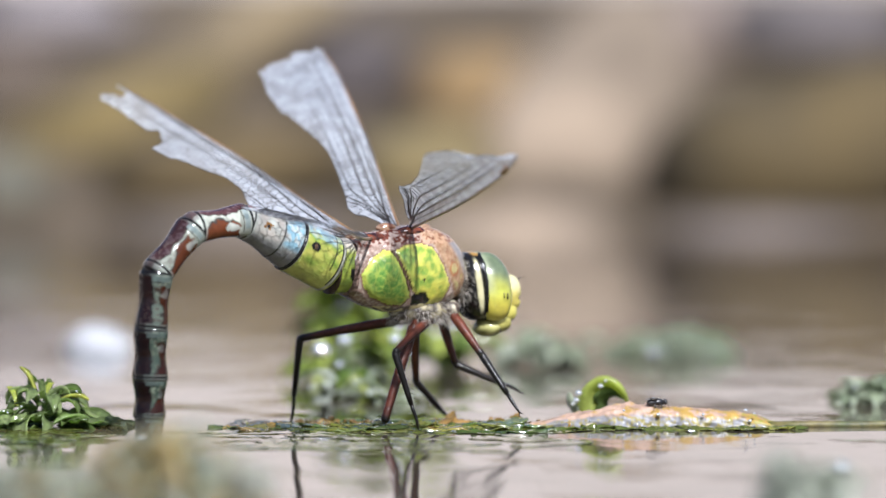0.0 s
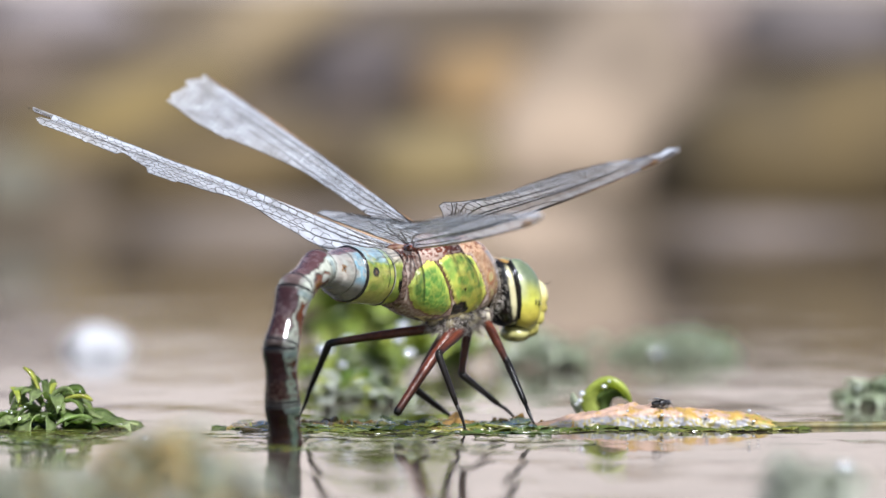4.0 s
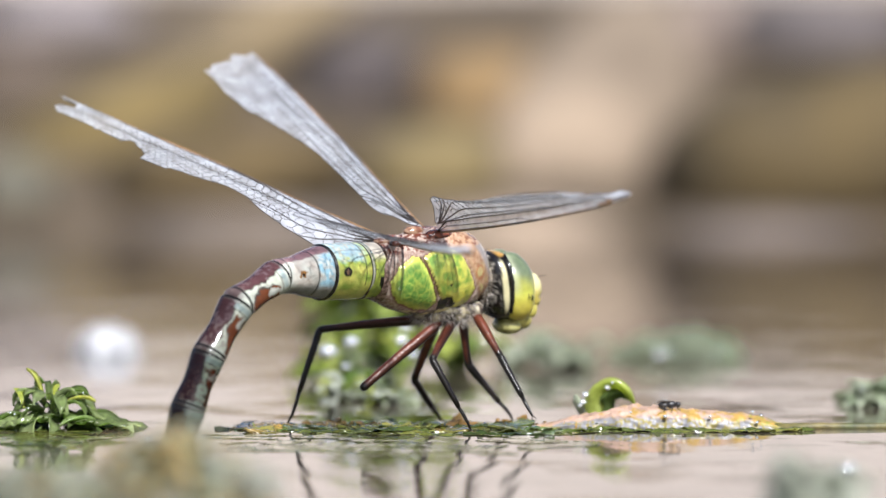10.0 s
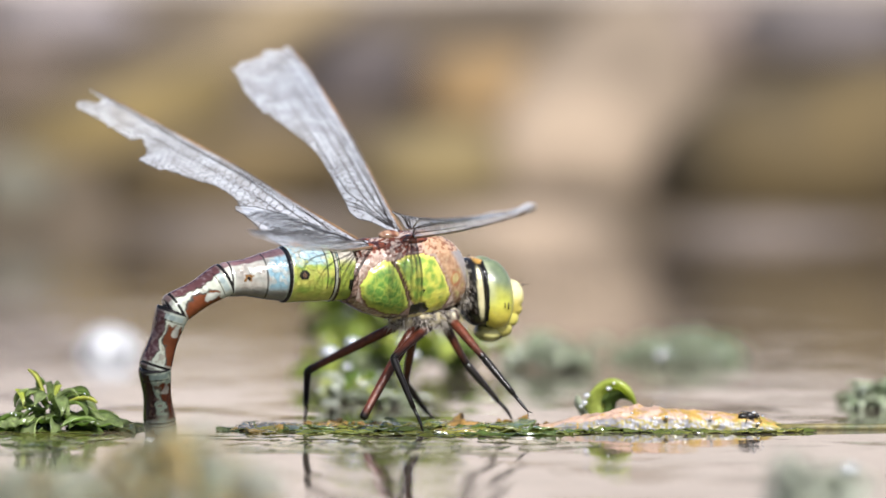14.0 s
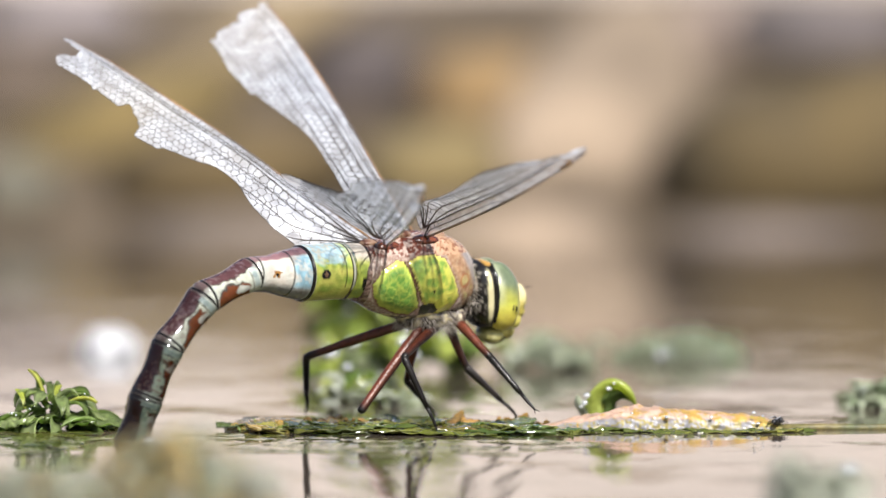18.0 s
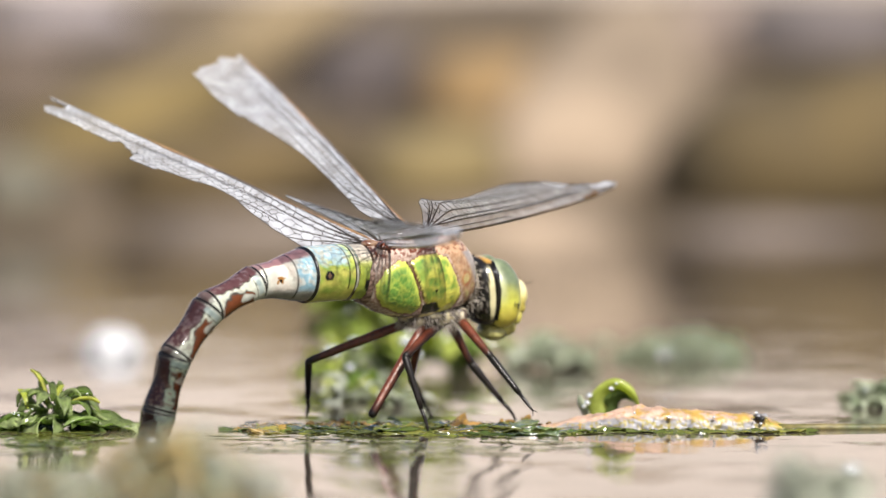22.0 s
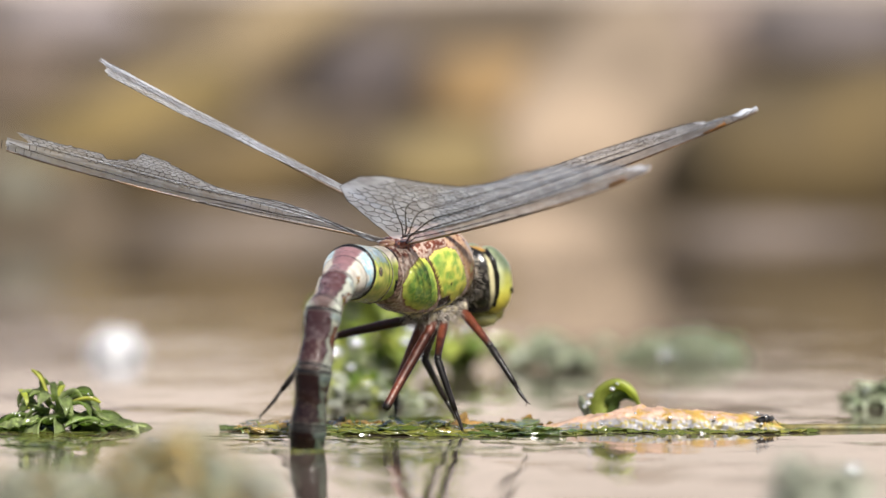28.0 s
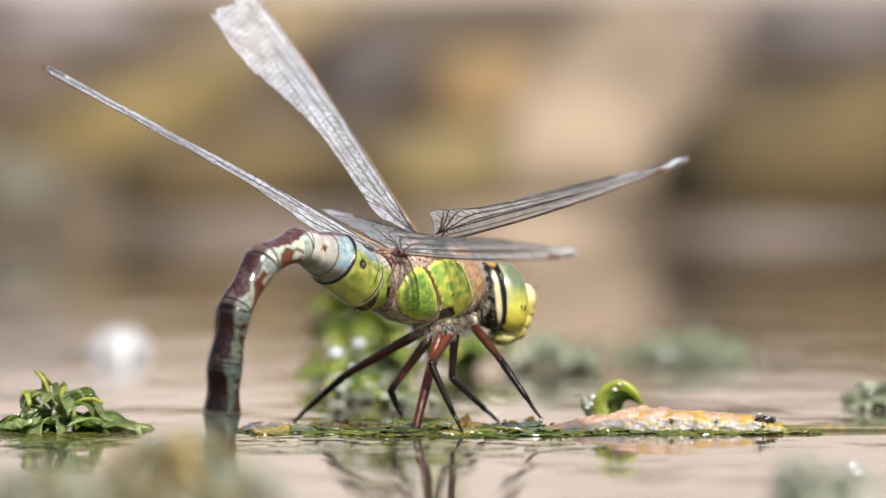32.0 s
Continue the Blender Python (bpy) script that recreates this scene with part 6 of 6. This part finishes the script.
    # legs: where each foot stands (seconds, then millimetres)
    feet = {
        "RF": [(0.0, 11.8, -6.0, 0.3), (3.0, 12.1, -6.0, 0.4), (6.0, 11.9, -6.0, 0.2), (10.0, 12.3, -6.0, 0.2), (11.0, 11.3, -6.0, 1.1), (13.0, 12.0, -6.0, 0.7), (17.0, 13.0, -6.0, 1.2), (20.0, 13.1, -6.0, 1.2), (23.0, 12.1, -6.0, 0.9), (25.0, 11.1, -6.0, 1.3), (28.0, 11.8, -6.0, 1.3), (30.0, 12.2, -6.0, 1.4), (32.0, 12.2, -6.0, 0.9)],
        "LF": [(0.0, 10.4, 7.0, 4.4), (0.8, 9.2, 7.0, 0.9), (3.0, 9.1, 7.0, 0.9), (9.0, 8.6, 7.0, 0.9), (13.0, 8.3, 7.0, 0.9), (17.0, 8.8, 7.0, 1.4), (20.0, 9.1, 7.0, 1.6), (22.0, 8.5, 7.0, 0.9), (23.0, 3.2, 7.0, -0.1), (24.0, 3.2, 7.0, 0.3), (25.0, 4.6, 7.0, 0.2), (27.5, 0.1, 7.0, 0.9), (30.0, -0.3, 7.0, 1.4), (31.0, -0.0, 7.0, 1.1), (32.0, 5.9, 7.0, 0.3)],
        "RM": [(0.0, -3.4, -7.0, 0.6), (1.0, 7.2, -7.0, 1.0), (2.0, 7.5, -7.0, 1.0), (3.0, 2.5, -7.0, 0.6), (6.0, 1.7, -7.0, 0.5), (8.0, 3.0, -7.0, 0.6), (9.0, 1.9, -7.0, 0.8), (10.0, 2.7, -7.0, 0.7), (11.0, 0.6, -7.0, 0.5), (12.0, 0.5, -7.0, 0.6), (13.0, -2.8, -7.0, 0.2), (14.0, -3.9, -7.0, 0.5), (17.0, -2.1, -7.0, 0.8), (20.0, -1.9, -7.0, 0.7), (22.0, -3.5, -7.0, 0.4), (23.0, -3.6, -7.0, 0.2), (24.0, 1.0, -7.0, 0.1), (25.0, 0.3, -7.0, -0.0), (28.0, 1.1, -7.0, 0.2), (29.0, 0.3, -7.0, 0.1), (30.0, 0.8, -7.0, 0.6), (31.0, 1.2, -7.0, 0.4), (32.0, 0.8, -7.0, -0.1)],
        "LM": [(0.0, 1.1, 15.0, -0.4), (1.0, 1.9, 13.4, -0.1), (2.0, 1.8, 12.7, -0.1), (6.0, 1.4, 12.6, -0.8), (7.0, 1.2, 13.2, -0.5), (9.0, 0.2, 13.8, -0.4), (10.0, -1.1, 15.4, -0.3), (11.0, -3.0, 17.4, -0.2), (12.0, -2.6, 14.8, 0.4), (13.0, -3.4, 16.7, 0.2), (14.0, -2.5, 16.9, -0.1), (17.0, -2.3, 17.6, 0.8), (20.0, -2.1, 18.2, 0.6), (22.0, -3.1, 18.0, 0.3), (23.0, -21.0, 13.7, 5.8), (24.0, -7.7, 13.7, 1.0), (25.0, -7.9, 13.4, 0.7), (28.0, -8.2, 13.5, 0.8), (29.0, -8.1, 13.4, 0.9), (30.0, -7.7, 13.4, 1.1), (31.0, -8.1, 12.8, 0.7), (32.0, -7.7, 12.5, 0.8)],
        "LH": [(0.0, -21.0, 11.1, 0.0), (1.0, -19.7, 9.6, 1.2), (2.0, -20.5, 7.8, 1.3), (3.0, -20.1, 8.5, 1.3), (6.0, -20.9, 10.5, 0.7), (7.0, -20.4, 10.2, 1.8), (8.0, -20.2, 8.1, 1.0), (9.0, -20.4, 9.1, 0.7), (10.0, -22.0, 4.1, 0.8), (11.0, -21.2, 17.8, 0.1), (12.0, -20.3, 12.4, 0.5), (13.0, -20.4, 16.3, 0.2), (14.0, -20.3, 16.1, 0.3), (17.0, -19.9, 12.1, 1.9), (18.0, -20.1, 14.7, 1.5), (20.0, -19.6, 14.4, 2.0), (21.0, -20.2, 15.5, 1.1), (22.0, -20.3, 12.4, 1.1), (23.0, -20.1, 11.9, 0.4), (23.6, -23.3, 9.0, 2.6), (24.0, -33.0, 8.0, 12.5), (24.5, -25.5, 11.0, 2.2), (25.0, -25.1, 15.2, 1.2), (28.0, -26.4, 8.2, 1.6), (29.0, -26.4, 10.4, 1.5), (30.0, -26.3, 7.9, 2.7), (31.0, -26.6, 8.8, 1.6), (32.0, -23.5, 16.9, -0.6)],
    }
    # where the knees of the far legs point to
    knees = {
        "LM": [(0.0, -3.8, 7.9, 5.6), (1.0, -3.1, 8.0, 7.3), (2.0, -3.7, 6.3, 6.1), (6.0, -5.1, 6.6, 4.8), (7.0, -5.1, 7.2, 5.3), (9.0, -5.9, 8.6, 6.3), (10.0, -4.9, 8.1, 6.1), (11.0, -7.0, 9.0, 4.6), (12.0, -6.6, 6.2, 4.8), (13.0, -6.7, 8.0, 5.1), (14.0, -6.3, 9.0, 5.7), (17.0, -5.1, 9.5, 6.7), (20.0, -4.8, 10.8, 7.4), (22.0, -5.9, 9.9, 6.2), (23.0, -12.6, 8.3, 9.0), (24.0, -8.9, 3.9, 4.5), (25.0, -9.2, 3.7, 4.2), (28.0, -9.1, 3.4, 3.6), (29.0, -8.8, 3.3, 3.4), (30.0, -8.3, 3.3, 3.7), (31.0, -9.4, 3.2, 4.6), (32.0, -9.6, 3.0, 4.7)],
        "LH": [(0.0, -19.6, 5.3, 11.8), (1.0, -15.3, 2.3, 11.2), (2.0, -16.0, 4.9, 13.3), (3.0, -16.9, 1.3, 11.8), (6.0, -17.2, 2.9, 10.8), (7.0, -17.0, 1.6, 11.2), (8.0, -16.0, 2.3, 12.0), (9.0, -18.9, 4.8, 13.1), (10.0, -17.9, 5.2, 13.8), (11.0, -19.3, 5.7, 4.8), (12.0, -20.0, 1.7, 8.1), (13.0, -20.1, 5.3, 7.4), (14.0, -19.7, 5.2, 7.7), (17.0, -19.6, 2.3, 10.6), (18.0, -19.9, 4.4, 9.6), (20.0, -19.5, 4.6, 10.7), (21.0, -20.0, 5.5, 9.7), (22.0, -19.9, 2.0, 9.2), (23.0, -20.9, 2.0, 8.9), (24.0, -20.5, 5.0, 15.5), (25.0, -18.5, 10.0, 11.3), (28.0, -18.2, 9.2, 11.9), (29.0, -18.1, 9.2, 11.5), (30.0, -18.2, 8.8, 13.1), (31.0, -19.4, 3.6, 11.3), (32.0, -15.5, 9.4, 6.6)],
    }
    stump_end = [(0.0, -8.0, -6, 1.0), (1.0, -11.2, -6, 11.6), (2.0, -9.4, -6, 8.7), (3.0, -4.5, -6, 1.7), (6.0, -8.6, -6, 8.3), (7.0, -1.7, -6, 0.3), (8.0, -6.6, -6, 4.2), (9.0, -9.4, -6, 1.9), (10.0, -11.4, -6, 6.3), (11.0, -13.0, -6, 1.8), (13.0, -12.2, -6, 1.6), (14.0, -12.2, -6, 1.6), (17.0, -12.4, -6, 2.8), (18.0, -12.8, -6, 2.2), (20.0, -12.2, -6, 2.9), (21.0, -12.8, -6, 2.3), (22.0, -11.6, -6, 1.6), (23.0, -9.8, -6, 1.3), (24.0, -7.2, -6, 0.1), (25.0, -7.9, -6, 0.5), (28.0, -9.2, -6, 3.6), (29.0, -6.6, -6, -0.2), (30.0, -8.6, -6, 7.2), (31.0, -8.9, -6, 2.4), (32.0, -5.7, -6, 0.5)]

    for code, (femur, tibia) in legs.items():
        hip, fe, sh, fo, knee = LEGS[code]
        r1, r2 = [], []
        for t, m in body:
            inv = m.inverted()
            h = m @ (Vector(hip) * MM)
            q = Vector(value(feet[code], t)) * MM
            d = q - h
            l1, l2 = fe * MM, (sh + fo * 0.9) * MM
            n = min(max(d.length, abs(l1 - l2) * 1.02), (l1 + l2) * 0.995)
            x = d.normalized()
            q = h + x * n
            a = (l1 * l1 - l2 * l2 + n * n) / (2 * n)
            out = Vector(value(knees[code], t)) * MM - h if code in knees else m.to_3x3() @ Vector(knee)
            out = (out - x * out.dot(x)).normalized()
            k = h + x * a + out * math.sqrt(max(0, l1 * l1 - a * a))
            r1.append((t, inv @ bone(h, k, out)))
            r2.append((t, inv @ bone(k, q, out)))
        walk(femur, r1)
        walk(tibia, r2)
    r1 = []
    for t, m in body:
        h = m @ (Vector(STUMP[0]) * MM)
        r1.append((t, m.inverted() @ bone(h, Vector(value(stump_end, t)) * MM, Vector((0, 0, 1)))))
    walk(stump, r1)
    # the head turns a little against the body
    neck = Matrix.Translation((8.7 * MM, 0, -1.5 * MM))
    walk(head, [(t, Matrix.Translation((1.9 * MM, 0, -2.0 * MM)) @ neck @ pose(0, 0, 0, 0, 0, a) @ neck.inverted()) for t, a in (
        (0.0, -4), (1.0, -2), (2.0, -3), (3.0, -5), (6.0, -6), (7.0, -6), (8.0, -4), (9.0, -3), (10.0, -0), (11.0, -2), (12.0, -6), (13.0, -7), (14.0, -4), (17.0, 2), (18.0, 2), (19.0, 1), (20.0, 0), (21.0, -0), (22.0, 2), (23.0, -4), (24.0, -3), (25.0, -4), (28.0, 3), (29.0, 1), (30.0, 1), (31.0, 2), (32.0, -10))])
    # drifting feather
    walk(floating_feather, [(t, pose(x * 0.995 * MM, 0.16, 0, 0, 0, r)) for t, x, r in (
        (0.0, -54.9, 0), (1.0, -56.7, 8), (1.5, -57.0, 10), (3.5, -55.9, 14), (6.0, -54.9, 18), (9.0, -54.5, 22), (16.0, -54.3, 30), (24.0, -54.0, 40), (32.0, -53.6, 50))])
    # damselfly darting past
    walk(damselfly, [(t, pose(x * MM, 0.14, z * MM, 0, r, -4)) for t, x, z, r in (
        (0.0, -420, 90, 8), (6.0, -330, 85, 8), (7.7, -240, 72, 8), (7.9, -110, 60, 8), (8.0, -11, 40.3, 8), (8.1, 89, 14, 4), (8.2, 190, 9, 0), (8.4, 290, 22, -8), (10.0, 360, 60, 0), (32.0, 480, 80, 0))])
    # gnats crossing, nearer than the dragonfly
    walk(gnat, [(t, pose(x * MM, -0.27, z * MM, 0, 0, 180)) for t, x, z in (
        (0.0, 150, 40), (15.5, 105, 40), (16.5, 39, 37), (16.7, 19.5, 37), (17.1, -28, 38), (17.6, -75, 42), (20.0, -130, 60), (32.0, -170, 70))])
    walk(second_gnat, [(t, pose(x * MM, -0.27, z * MM, 0, 0, 180)) for t, x, z in (
        (0.0, 210, 30), (27.0, 120, 36), (28.4, 38, 34), (28.6, 25.0, 35), (28.7, 18, 35), (29.2, -20, 60), (29.6, -20, 75), (30.5, -12, 60), (30.8, -29, 33.5), (30.9, -42, 34), (31.0, -66, 36), (31.4, -95, 37), (32.0, -120, 40))])
    # fly on the stem
    walk(small_fly, [(t, pose(x * MM, -0.001, z * MM, 0, 0, r)) for t, x, z, r in (
        (0.0, 29.4, 2.7, 20), (3.0, 29.4, 2.7, 25), (7.0, 29.6, 2.6, 60), (8.0, 29.6, 2.6, 30), (9.0, 29.9, 2.6, 10), (11.0, 31.5, 2.6, 0), (12.0, 35.0, 2.4, -10),
        (13.0, 37.5, 1.9, 0), (14.0, 40.8, 1.2, 20), (17.0, 44.6, 0.5, 30), (20.0, 43.0, 0.7, 160), (21.0, 41.6, 0.9, 150), (24.0, 41.5, 0.9, 20), (28.0, 42.5, 0.8, 40), (31.0, 42.4, 0.8, 30), (32.0, 42.2, 0.8, 20))])
    # the mat bobs when the insect shifts
    walk(weed_mat, [(t, pose(0, 0, z * MM, 0, r, 0)) for t, z, r in (
        (0.0, -0.1, 0), (8.0, -0.1, 0), (14.0, 0.0, 0), (16.5, 0.25, 0.3), (17.5, 0.4, 0.6), (19.0, 0.25, 0.3), (20.5, 0.4, 0.6), (22.0, 0.0, 0), (27.5, 0.1, 0.2), (30.0, 0.3, 0.4), (31.0, 0.1, 0.2), (32.0, 0.0, 0))])


motions()
